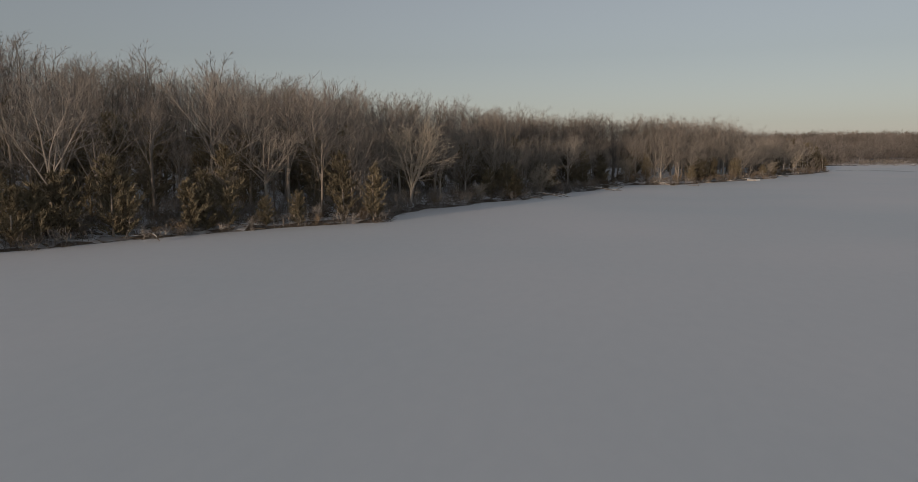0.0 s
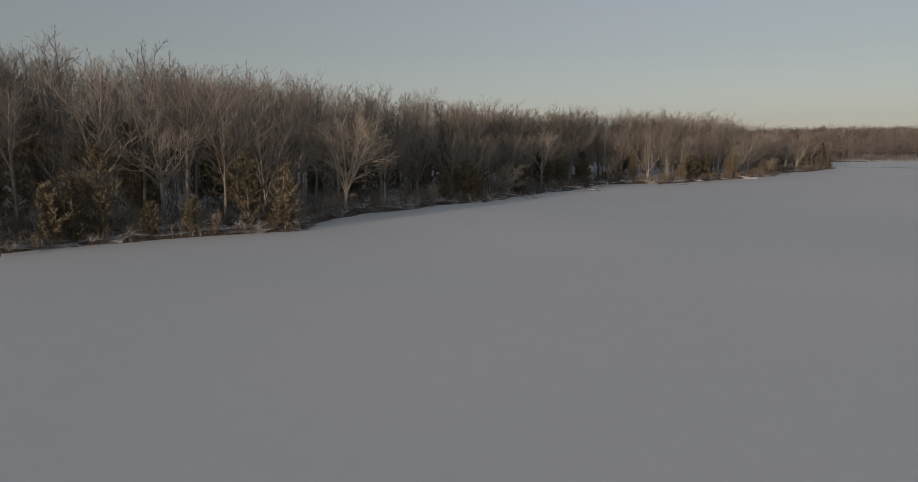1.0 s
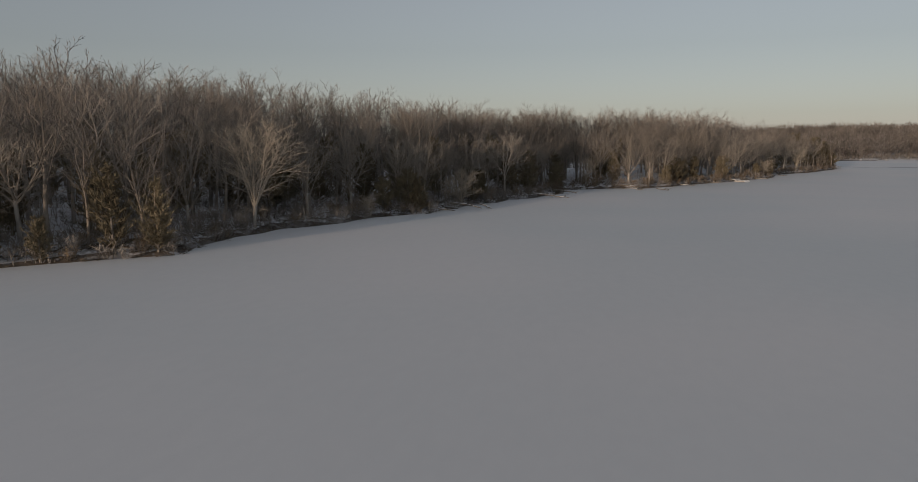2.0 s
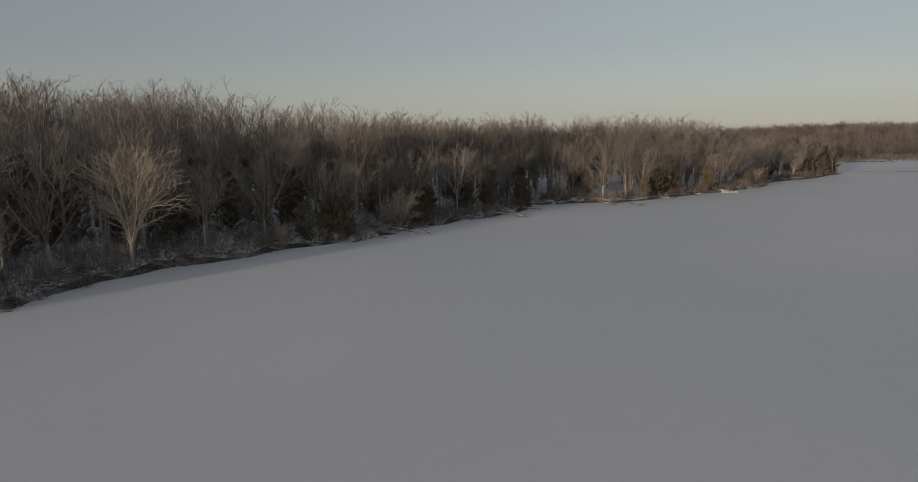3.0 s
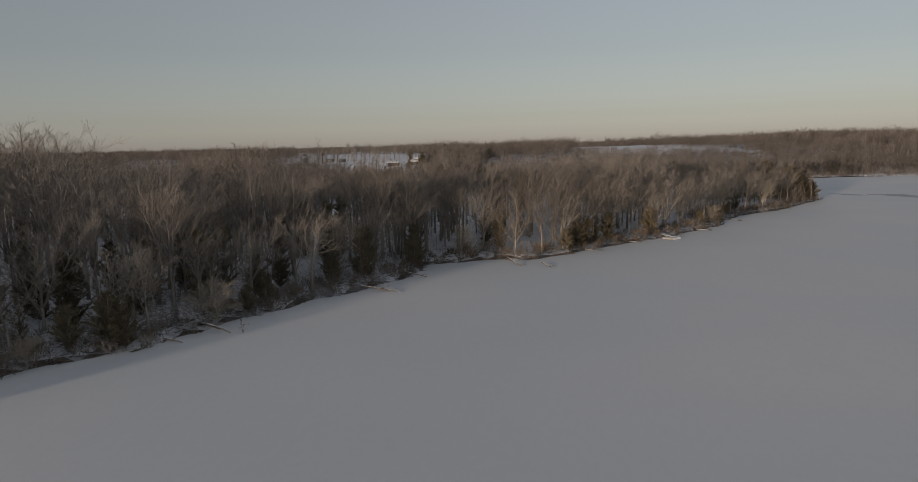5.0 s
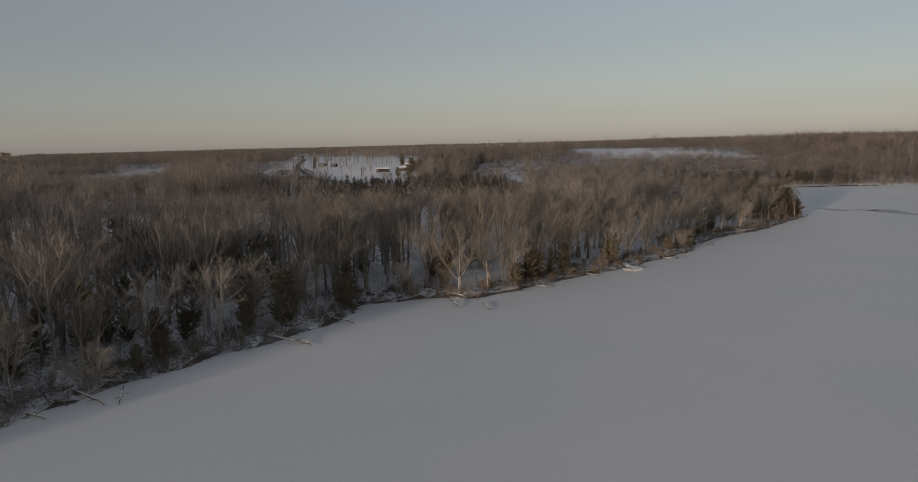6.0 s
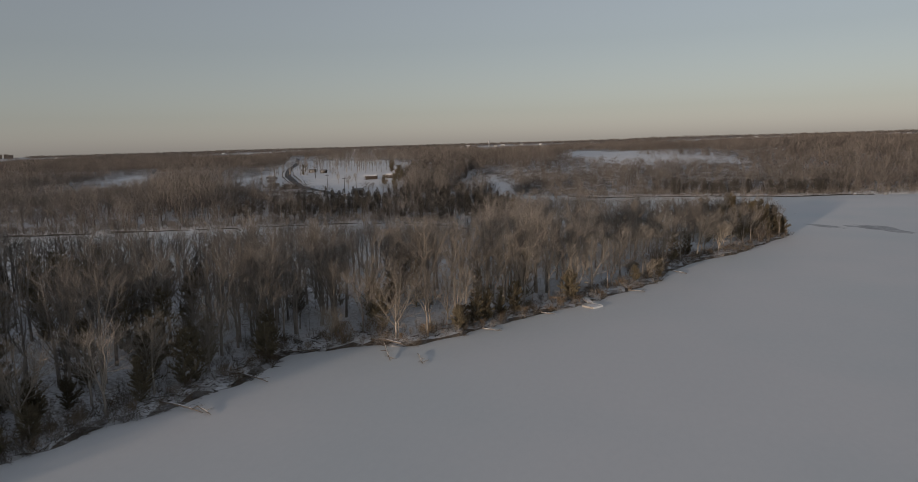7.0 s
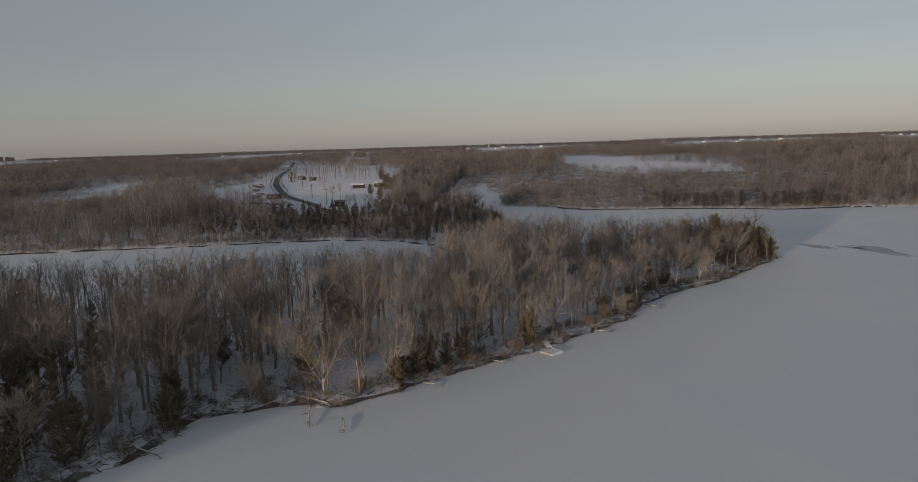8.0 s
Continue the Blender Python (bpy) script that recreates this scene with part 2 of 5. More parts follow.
# ---- shapes ----
class Shape:
    """Vertices and faces of one mesh in the making."""

    def __init__(self):
        self.v, self.f, self.n = [], [], 0

    def add(self, verts, faces):
        self.v.append(np.asarray(verts, float).reshape(-1, 3))
        self.f += [tuple(i + self.n for i in face) for face in faces]
        self.n += len(self.v[-1])
        return self

    def tube(self, points, radii, sides=6, cap=False):
        points = [Vector(p) for p in points]
        verts, faces = [], []
        for k, (p, r) in enumerate(zip(points, radii)):
            along = (points[min(k + 1, len(points) - 1)] - points[max(k - 1, 0)]).normalized()
            side = along.orthogonal().normalized() if k == 0 else (side - along * side.dot(along)).normalized()
            other = along.cross(side)
            for s in range(sides):
                a = 2 * math.pi * s / sides
                verts.append(p + r * (math.cos(a) * side + math.sin(a) * other))
        for k in range(len(points) - 1):
            for s in range(sides):
                a, b = k * sides + s, k * sides + (s + 1) % sides
                faces.append((a, b, b + sides, a + sides))
        if cap:
            faces.append(tuple(range(sides - 1, -1, -1)))
            faces.append(tuple(range((len(points) - 1) * sides, len(points) * sides)))
        return self.add([tuple(q) for q in verts], faces)

    def spike(self, p, q, r):
        """A thin twig: three sides that run to a point."""
        p, q = Vector(p), Vector(q)
        along = q - p
        side = along.orthogonal().normalized()
        other = along.normalized().cross(side)
        ring = [p + r * (math.cos(a) * side + math.sin(a) * other) for a in (0, 2.0944, 4.1888)]
        return self.add([tuple(c) for c in ring] + [tuple(q)], [(0, 1, 3), (1, 2, 3), (2, 0, 3)])

    def blade(self, p, q, r, turn=0.0):
        """The thinnest far twig: one sliver."""
        p, q = Vector(p), Vector(q)
        along = (q - p).normalized()
        side = along.orthogonal().normalized()
        side = (side * math.cos(turn) + along.cross(side) * math.sin(turn)) * r
        return self.add([tuple(p - side), tuple(p + side), tuple(q)], [(0, 1, 2)])

    def box(self, lo, hi):
        (x0, y0, z0), (x1, y1, z1) = lo, hi
        return self.add([(x0, y0, z0), (x1, y0, z0), (x1, y1, z0), (x0, y1, z0), (x0, y0, z1), (x1, y0, z1), (x1, y1, z1), (x0, y1, z1)],
                        [(3, 2, 1, 0), (4, 5, 6, 7), (0, 1, 5, 4), (1, 2, 6, 5), (2, 3, 7, 6), (3, 0, 4, 7)])

    def mesh(self, name, mat, smooth=False):
        me = bpy.data.meshes.new(name)
        me.from_pydata(np.concatenate(self.v) if self.v else [], [], self.f)
        me.materials.append(mat)
        if smooth:
            me.polygons.foreach_set("use_smooth", [True] * len(me.polygons))
        me.update()
        return me


def part(name, shape, mat, parent, label="", smooth=False):
    ob = new(name, shape.mesh(name, mat, smooth))
    ob.parent = parent
    return tagged(ob, label)


def thing(name, x, y, z, turn=0.0, label="", category="", group="", kind=""):
    ob = new(name)
    ob.empty_display_size = 0.3
    ob.matrix_basis = pose(x, y, z, 0, 0, turn)
    return tagged(ob, label, category, group, kind)


def ground_at(x, y):
    return max(float(height(np.array([x]), np.array([y]))[0]), 0.0)


def joined(name, mat, template_list, xs, ys, zs, turns, scales, heights, picks):
    """Many plants of a wood in one mesh, from a few models."""
    verts, faces, n = [], [], 0
    for x, y, z, a, s, h, k in zip(xs, ys, zs, turns, scales, heights, picks):
        v, f = template_list[k]
        c, d = math.cos(a) * s, math.sin(a) * s
        out = np.empty_like(v)
        out[:, 0], out[:, 1], out[:, 2] = x + c * v[:, 0] - d * v[:, 1], y + d * v[:, 0] + c * v[:, 1], z + h * v[:, 2]
        verts.append(out)
        faces.append(f + n)
        n += len(v)
    me = bpy.data.meshes.new(name)
    verts, faces = np.concatenate(verts), np.concatenate(faces)
    me.vertices.add(len(verts))
    me.vertices.foreach_set("co", verts.ravel())
    me.loops.add(faces.size)
    me.loops.foreach_set("vertex_index", faces.ravel())
    me.polygons.add(len(faces))
    me.polygons.foreach_set("loop_start", np.arange(0, faces.size, 3))
    me.update(calc_edges=True)
    me.materials.append(mat)
    return new(name, me)


def triangles(shape):
    """A shape's vertices and triangles as arrays."""
    out = []
    for f in shape.f:
        out += [(f[0], f[i], f[i + 1]) for i in range(1, len(f) - 1)]
    return np.concatenate(shape.v), np.array(out)


# ---- where woods stand and where snow lies open ----
CLEARING = [(-236, 640), (-228, 668), (-276, 830), (-350, 1010), (-330, 1040), (-180, 880), (-120, 760), (-92, 670), (-80, 574), (-60, 520), (-42, 462), (-50, 420),
            (-100, 416), (-140, 455), (-176, 500), (-196, 520), (-238, 600)]
HILL_FIELD = [(-4, 1075), (45, 1010), (100, 870), (152, 840), (166, 770), (166, 672), (176, 630), (160, 606), (120, 610), (86, 628), (54, 670), (36, 750), (14, 900)]
COVE_SLOPE = [(-24, 478), (18, 474), (12, 512), (4, 548), (-11, 572), (-24, 560)]
WEST_FIELD = [(-300, 480), (-334, 520), (-327, 570), (-377, 654), (-348, 680), (-286, 590), (-250, 520), (-252, 480)]
FAR_FIELDS = [[(-1420, 1560), (-1120, 1450), (-1080, 1490), (-1400, 1640)], [(-300, 1060), (-215, 1000), (-285, 1342), (-470, 1520), (-420, 1380)],
              [(-470, 960), (-330, 960), (-350, 1040), (-480, 1060)], [(-640, 1900), (-540, 1880), (-520, 2050), (-660, 2080)],
              [(-1000, 2300), (-700, 2200), (-640, 2330), (-980, 2480)], [(300, 2100), (620, 2150), (640, 2300), (280, 2260)],
              [(-620, 880), (-540, 860), (-520, 930), (-610, 950)], [(-120, 2250), (60, 2280), (40, 2420), (-140, 2400)],
              [(170, 1450), (420, 1450), (760, 2750), (320, 2750)], [(-820, 1350), (-640, 1350), (-900, 2600), (-1300, 2600)], [(-1500, 1500), (-1250, 1500), (-2000, 2700), (-2500, 2700)],
              [(-180, 1500), (-60, 1500), (-40, 2650), (-420, 2650)], [(560, 1500), (700, 1500), (1150, 2700), (900, 2700)]]

ROAD = [(-40, 398), (-58, 420), (-103, 487), (-155, 564), (-181, 610), (-200, 648), (-216, 684), (-238, 740), (-268, 815), (-340, 975), (-446, 1215)]

ROCKS = [(187, 463.6, 1.1), (192, 464, 0.7), (201, 464.8, 1.0), (218, 464.6, 0.8), (228, 465, 1.0), (241, 465.4, 0.7), (255, 465.8, 1.2)]


def open_land(x, y):
    out = np.full(np.shape(x), -1e9)
    for loop in [CLEARING, HILL_FIELD, COVE_SLOPE, WEST_FIELD] + FAR_FIELDS:
        out = np.maximum(out, inside(x, y, loop))
    return out


# ---- the ground and the ice ----
def graded(stops):
    """Coordinates from stop to stop, each stretch with its own step."""
    out = []
    for (a, step), (b, _) in zip(stops, stops[1:]):
        out += list(np.linspace(a, b, max(1, round((b - a) / step)), endpoint=False))
    return np.array(out + [stops[-1][0]])


def build_ground():
    xs = graded([(-6000, 400), (-2000, 120), (-700, 25), (-260, 6), (-70, 1.6), (130, 7), (330, 30), (900, 150), (2500, 500), (6000, 1)])
    ys = graded([(-3000, 400), (-900, 60), (-60, 8), (30, 1.6), (330, 5), (520, 7), (840, 25), (1500, 80), (3200, 400), (6000, 1)])
    gx, gy = np.meshgrid(xs, ys)
    gz = height(gx, gy)
    w, h = len(xs), len(ys)
    i = (np.arange(h - 1)[:, None] * w + np.arange(w - 1)).ravel()
    faces = np.stack([i, i + 1, i + w + 1, i + w], 1)
    me = bpy.data.meshes.new("ground")
    me.from_pydata(np.stack([gx, gy, gz], -1).reshape(-1, 3), [], faces.tolist())
    me.polygons.foreach_set("use_smooth", [True] * len(me.polygons))
    at = me.attributes.new("litter", "FLOAT", "POINT")
    woods = ramp(-open_land(gx, gy), -3, 6) * ramp(inland(gx, gy), -0.5, 2.0)
    woods = woods * (1 + 2.5 * ramp(gy, 465, 490)) * (1 - 0.6 * ramp(gy, 155, 170) * (1 - ramp(gy, 320, 345)) * ramp(gx, -60, -40))
    at.data.foreach_set("value", woods.ravel())
    me.materials.append(M_GROUND)
    tagged(new("ground", me), "snow-covered ground with leaf litter under the bare woods", "ground", kind="structure")
    ice = bpy.data.meshes.new("water")
    ice.from_pydata([(-1000, -1200, 0), (1200, -1200, 0), (1200, 620, 0), (-1000, 620, 0)], [], [(0, 1, 2, 3)])
    ice.materials.append(M_ICE)
    tagged(new("water", ice), "frozen lake under an even sheet of pale snow", "frozen lake", kind="structure")


build_ground()


# ---- models of the plants ----
def bare_tree(rng, tall, fork=0.4, spread=0.8, limbs=5, shoots=10, sprigs=6, twigs=5, sides=6, lean=0.0, thick=0.0115, droop=0.0, twig=0.0105, stubs=4, arch=0.0):
    """Trunk and crown of a leafless tree: a stem that divides into straight rising limbs, with shoots, sprigs and fine twigs in turn."""
    trunk, crown = Shape(), Shape()
    r = np.random.RandomState(rng.randrange(1 << 30))
    rough, r0 = sides < 5, tall * thick
    unit = tall / 15

    def turned(way, angle, around):
        """A direction at an angle off another, on the side that around names."""
        side = way.orthogonal().normalized()
        side = side * math.cos(around) + way.cross(side) * math.sin(around)
        return (way * math.cos(angle) + side * math.sin(angle)).normalized()

    def path(root, way, length, steps, kink, lift, sag=0.0):
        pts, p, d = [root], root, way
        for k in range(steps):
            d = (d + Vector(r.normal(0, kink, 3)) + Vector((0, 0, lift - sag * (k + 1) / steps))).normalized()
            p = p + d * (length / steps)
            p.z = min(p.z, tall * 1.08)
            pts.append(p)
        return pts

    def at(pts, u):
        k = min(int(u * (len(pts) - 1)), len(pts) - 2)
        return pts[k].lerp(pts[k + 1], u * (len(pts) - 1) - k), (pts[k + 1] - pts[k]).normalized()

    def spray(pts, length, count, first):
        """Sprigs with their twigs along a shoot."""
        spin = r.uniform(0, 6.28)
        for k in range(count):
            u = first + (1 - first) * (k + r.uniform(0.2, 1)) / count
            p, d = at(pts, u)
            spin += 2.4
            w = turned(d, r.uniform(0.4, 0.85), spin)
            w = (w + Vector((0, 0, 0.14 - 0.5 * droop))).normalized()
            q = p + w * length * r.uniform(0.35, 0.6) * (1.15 - 0.6 * u)
            q.z = min(q.z, tall * 1.12)
            crown.blade(p, q, twig * 2.2, r.uniform(0, 3.14))
            for j in range(twigs):
                s = p.lerp(q, r.uniform(0.25, 1.0))
                v = (turned(w, r.uniform(0.2, 0.6), r.uniform(0, 6.28)) + Vector((0, 0, 0.1 - 0.3 * droop))).normalized()
                e = s + v * unit * r.uniform(0.3, 0.78)
                e.z = min(e.z, tall * 1.15)
                crown.blade(s, e, twig, r.uniform(0, 3.14))

    def limb(root, way, length, radius, count, lift, sag):
        pts = path(root, way, length, 3 if rough else 6, 0.07 if rough else 0.06, lift, sag)
        n = len(pts) - 1
        crown.tube(pts, [radius * (1 - 0.82 * k / n) for k in range(n + 1)], 3 if rough else 5)
        spin = r.uniform(0, 6.28)
        for k in range(count):
            u = 0.16 + 0.84 * (k + r.uniform(0.1, 0.9)) / count
            p, d = at(pts, u)
            spin += 2.4 + r.uniform(-0.4, 0.4)
            w = turned(d, r.uniform(0.65, 1.2) * (1.1 - 0.35 * u), spin)
            w = (w + Vector((0, 0, 0.08 - 0.7 * droop))).normalized()
            reach = length * r.uniform(0.26, 0.58) * (1.15 - 0.6 * u)
            shoot = path(p, w, reach, 2, 0.06, 0.10, 0.55 * droop)
            thin = max(radius * (1 - 0.8 * u) * 0.62, twig * 2.4)
            if rough:
                crown.spike(shoot[0], shoot[2], thin)
            else:
                crown.tube(shoot, [thin, thin * 0.75, twig * 1.2], 3)
            spray(shoot, reach, sprigs, 0.25)
        spray(pts[-3:], length * 0.4, sprigs, 0.3)
        if not rough:
            spray(pts[-4:], length * 0.24, 2 * sprigs, 0.35)

    # the stem, and the limbs that it divides into
    bend = r.uniform(-0.03, 0.03, 2)
    stem = [Vector((0, 0, -0.4))]
    for k in range(1, 6):
        h = fork * tall * k / 5
        stem.append(Vector((lean * h + bend[0] * h * math.sin(k * 1.3), bend[1] * h * math.sin(k * 0.9), h)))
    trunk.tube(stem, [r0 * (1.35, 1.08, 1.0, 0.95, 0.88, 0.72)[k] for k in range(6)], 5 if rough else sides + 2)
    spin = r.uniform(0, 6.28)
    lead = 1 if arch < 0.5 else 0
    for k in range(limbs):
        spin += 6.28 / max(limbs - lead, 1) + r.uniform(-0.35, 0.35)
        u = 1.0 if k < 2 else r.uniform(0.62, 1.0)
        p, d = at(stem, u)
        if k < lead:
            tilt = r.uniform(0.0, 0.12)
        else:
            tilt = (r.uniform(0.28, 0.62) + 0.35 * arch) * spread
        w = turned(Vector((0.9 * lean, 0, 1)).normalized(), tilt, spin)
        full = (tall - p.z) * (1.0 if k < lead else r.uniform(0.74, 1.0)) / max(0.62, math.cos(tilt) ** 0.5)
        limb(p - d * 0.05, w, full, r0 * (0.72 if k < lead else r.uniform(0.42, 0.62)), shoots, 0.03, 0.12 * droop)
    # short side branches on the stem
    for k in range(stubs):
        p, d = at(stem, r.uniform(0.35, 1.0))
        w = turned(Vector((0, 0, 1)), r.uniform(0.8, 1.4), r.uniform(0, 6.28))
        reach = tall * r.uniform(0.08, 0.2)
        side = path(p, w, reach, 2, 0.1, 0.05, 0.3 * droop)
        crown.spike(side[0], side[2], r0 * 0.16)
        spray(side, reach, sprigs, 0.3)
    # the highest twig stands at the full height
    rise = 0.97 * tall / max(float(v[:, 2].max()) for v in crown.v)
    for v in trunk.v + crown.v:
        v[:, 2] *= rise
    return trunk, crown


def cedar_tree(rng, tall, wide, sprays, leaf=1.0, cheap=False):
    """Trunk and ragged foliage of a cedar: boughs in clumps, each a tuft of sprays."""
    trunk, crown = Shape(), Shape()
    trunk.tube([(0, 0, -0.3), (0.04, 0, tall * 0.3), (0, 0.05, tall * 0.6), (0, 0, tall * 0.93)], [tall * 0.017, tall * 0.014, tall * 0.009, 0.012], 6)
    boughs, lop = [], rng.uniform(0, 6.28)
    for i in range(int(tall * 11)):
        s = rng.uniform(0.0, 0.94) ** 1.1
        a = rng.uniform(0, 6.28)
        full = (1 - s) ** 0.65 * min(1, 0.6 + 2.2 * s) * (1 + 0.25 * math.cos(a - lop)) * (1 + 0.2 * math.sin(s * 17 + lop))
        reach = wide * full * rng.uniform(0.55, 1.15) + 0.15
        root = Vector((0, 0, tall * s * 0.95))
        end = root + Vector((math.cos(a) * reach, math.sin(a) * reach, reach * rng.uniform(0.35, 1.15)))
        crown.spike(root, end, 0.03)
        boughs.append((root, end))
    for i in range(sprays):
        root, end = boughs[rng.randrange(len(boughs))]
        p = root.lerp(end, rng.uniform(0.04, 1.05) ** 0.8)
        out = (end - root).normalized()
        dirn = (out * 0.6 + Vector((rng.uniform(-0.8, 0.8), rng.uniform(-0.8, 0.8), rng.uniform(-0.3, 1.3)))).normalized()
        if cheap:
            crown.blade(p, p + dirn * rng.uniform(0.3, 0.62) * leaf, rng.uniform(0.032, 0.066) * leaf, rng.uniform(0, 3.14))
        else:
            crown.spike(p, p + dirn * rng.uniform(0.22, 0.52) * leaf, rng.uniform(0.06, 0.11) * leaf)
    return trunk, crown


def shrub(rng, tall, wide, stems, twigs, cheap=False):
    """Stems and twigs of a leafless bush."""
    s = Shape()
    for i in range(stems):
        a, r = rng.uniform(0, 6.28), rng.uniform(0, 1) ** 0.7
        root = Vector((math.cos(a) * wide * 0.25 * r, math.sin(a) * wide * 0.25 * r, -0.1))
        tip = Vector((math.cos(a) * wide * 0.5 * r + rng.uniform(-0.3, 0.3), math.sin(a) * wide * 0.5 * r + rng.uniform(-0.3, 0.3), tall * rng.uniform(0.6, 1) * (1 - 0.35 * r)))
        mid = root.lerp(tip, 0.5) + Vector((rng.uniform(-0.15, 0.15), rng.uniform(-0.15, 0.15), 0.1))
        if cheap:
            s.spike(root, mid, 0.03)
            s.blade(mid.lerp(root, 0.15), tip, 0.022, rng.uniform(0, 3))
        else:
            s.tube([root, mid, tip], [0.03, 0.02, 0.006], 3)
        for k in range(twigs):
            u = rng.uniform(0.3, 1)
            p = root.lerp(mid, u * 2) if u < 0.5 else mid.lerp(tip, u * 2 - 1)
            q = p + Vector((rng.uniform(-0.5, 0.5), rng.uniform(-0.5, 0.5), rng.uniform(0, 0.7)))
            if cheap:
                s.blade(p, q, 0.024, rng.uniform(0, 3))
            else:
                s.spike(p, q, 0.017)
    return s


def broom_tree(rng, twigs, fat, stem=0.0, reach=1.0):
    """A far tree, one metre tall: a rounded, lumpy crown of fine branches, on a stem where it shows."""
    s = Shape()
    if stem:
        s.spike((0, 0, -0.05), (rng.uniform(-0.04, 0.04), rng.uniform(-0.04, 0.04), 0.8), stem)
    lumps = [(rng.uniform(0, 6.28), rng.uniform(0.1, 0.26), rng.uniform(0.22, 0.76), rng.uniform(0.18, 0.28)) for k in range(5)]
    for i in range(twigs):
        a, out, mid, size = lumps[i % 5]
        b, u, q = rng.uniform(0, 6.28), rng.uniform(-1, 1), rng.uniform(0.15, 1) ** 0.45
        flat = math.sqrt(1 - u * u) * q * size
        p = Vector((math.cos(a) * out + math.cos(b) * flat, math.sin(a) * out + math.sin(b) * flat, min(0.97, max(0.06, mid + size * u * q))))
        way = Vector((p.x * 1.2 + rng.uniform(-0.35, 0.35), p.y * 1.2 + rng.uniform(-0.35, 0.35), rng.uniform(0.2, 1.0))).normalized()
        root = p - way * rng.uniform(0.08, 0.17) * reach
        s.blade(root, (p.x + way.x * 0.06 * reach, p.y + way.y * 0.06 * reach, min(1.0, p.z + way.z * 0.06 * reach)), fat * rng.uniform(0.6, 1.2), rng.uniform(0, 3.14))
    return s


rng = random.Random(7)


def tree_model(name, shapes, bark, twig_mat, label, category, group):
    """One plant, with its parts, far below where it is later copied from."""
    ob = thing(name, 0, 0, 0, 0, label, category, group)
    part("trunk", shapes[0], bark, ob, smooth=True)
    part("crown", shapes[1], twig_mat, ob)
    return ob


class Planter:
    """Models of one kind; the first plant takes the model itself, later ones are copies."""

    def __init__(self, models):
        self.models, self.used = models, set()

    def plant(self, k, x, y, turn=0.0, size=1.0, z=None):
        ob = self.models[k % len(self.models)]
        m = pose(x, y, ground_at(x, y) if z is None else z, 0, 0, turn) @ Matrix.Scale(size, 4)
        if ob.name in self.used:
            made = copy_thing(ob, pose(0, 0, 0))
        else:
            made = ob
            self.used.add(ob.name)
        made.matrix_basis = m
        return made


WOOD_LABEL = "leafless grey-brown hardwood tree in a snowy lakeside wood"
FOREST = Planter([tree_model("bare_tree", bare_tree(rng, rng.uniform(14.5, 17), fork, wide, limbs, 10, 6, 5, lean=rng.uniform(-0.02, 0.1), thick=0.0125), M_BARK, M_TWIG, WOOD_LABEL, "tree", "bare trees of the lakeside wood")
                  for fork, wide, limbs in ((0.42, 0.75, 5), (0.5, 0.6, 4), (0.36, 0.95, 5), (0.3, 0.8, 6), (0.55, 0.7, 4), (0.45, 1.0, 5), (0.33, 0.6, 5))])
PALE = Planter([tree_model("pale_tree", bare_tree(rng, rng.uniform(12, 14), fork, wide, limbs, 12, 7, 5, sides=7, thick=0.0145, lean=lean, twig=0.0115, arch=arch),
                           M_PALE, M_PALE_TWIG, "pale-barked leafless tree with spreading limbs on the lake bank", "tree", "pale trees along the shore")
                for fork, wide, limbs, lean, arch in ((0.24, 1.0, 6, 0.03, 0.2), (0.36, 0.85, 5, 0.08, 0.0), (0.3, 1.0, 5, 0.14, 0.3), (0.2, 0.9, 6, 0.0, 0.1), (0.42, 0.8, 4, 0.06, 0.0))])
FAN = tree_model("spreading_tree", bare_tree(rng, 12.0, 0.44, 1.25, 11, 10, 7, 5, sides=7, thick=0.017, twig=0.012, arch=0.6), M_PALE, M_PALE_TWIG,
                 "broad pale leafless tree with a fan of straight limbs", "tree", "pale trees along the shore")
LEANING = Planter([tree_model("leaning_tree", bare_tree(rng, tall, fork, wide, 9, 11, 8, 6, sides=6, lean=lean, thick=0.015, droop=sag, twig=0.0115, arch=arch), M_PALE, M_TAN,
                              "pale leafless tree leaning out over the frozen lake", "tree", "trees leaning over the ice")
                   for tall, fork, wide, lean, sag, arch in ((11.4, 0.26, 0.55, 0.1, 0.12, 0.0), (6.6, 0.14, 0.95, 0.3, 0.2, 0.25))])
CEDAR = Planter([tree_model("cedar", cedar_tree(rng, tall, wide, 3900, 1.0, True), M_BARK, M_CEDAR, "dense brownish-green cedar among bare trees", "tree", "cedars of the wood")
                 for tall, wide in ((7.0, 1.75), (8.6, 2.1), (5.6, 1.7), (7.8, 2.2), (9.2, 1.95))])


def shrub_model():
    ob = thing("shrub", 0, 0, 0, 0, "tangle of tan leafless brush on the snowy bank", "shrub", "brush along the shore")
    part("bush", shrub(rng, rng.uniform(1.8, 2.8), rng.uniform(2.5, 3.6), 30, 9, True), M_SHRUB, ob)
    return ob


SHRUB = Planter([shrub_model() for k in range(4)])


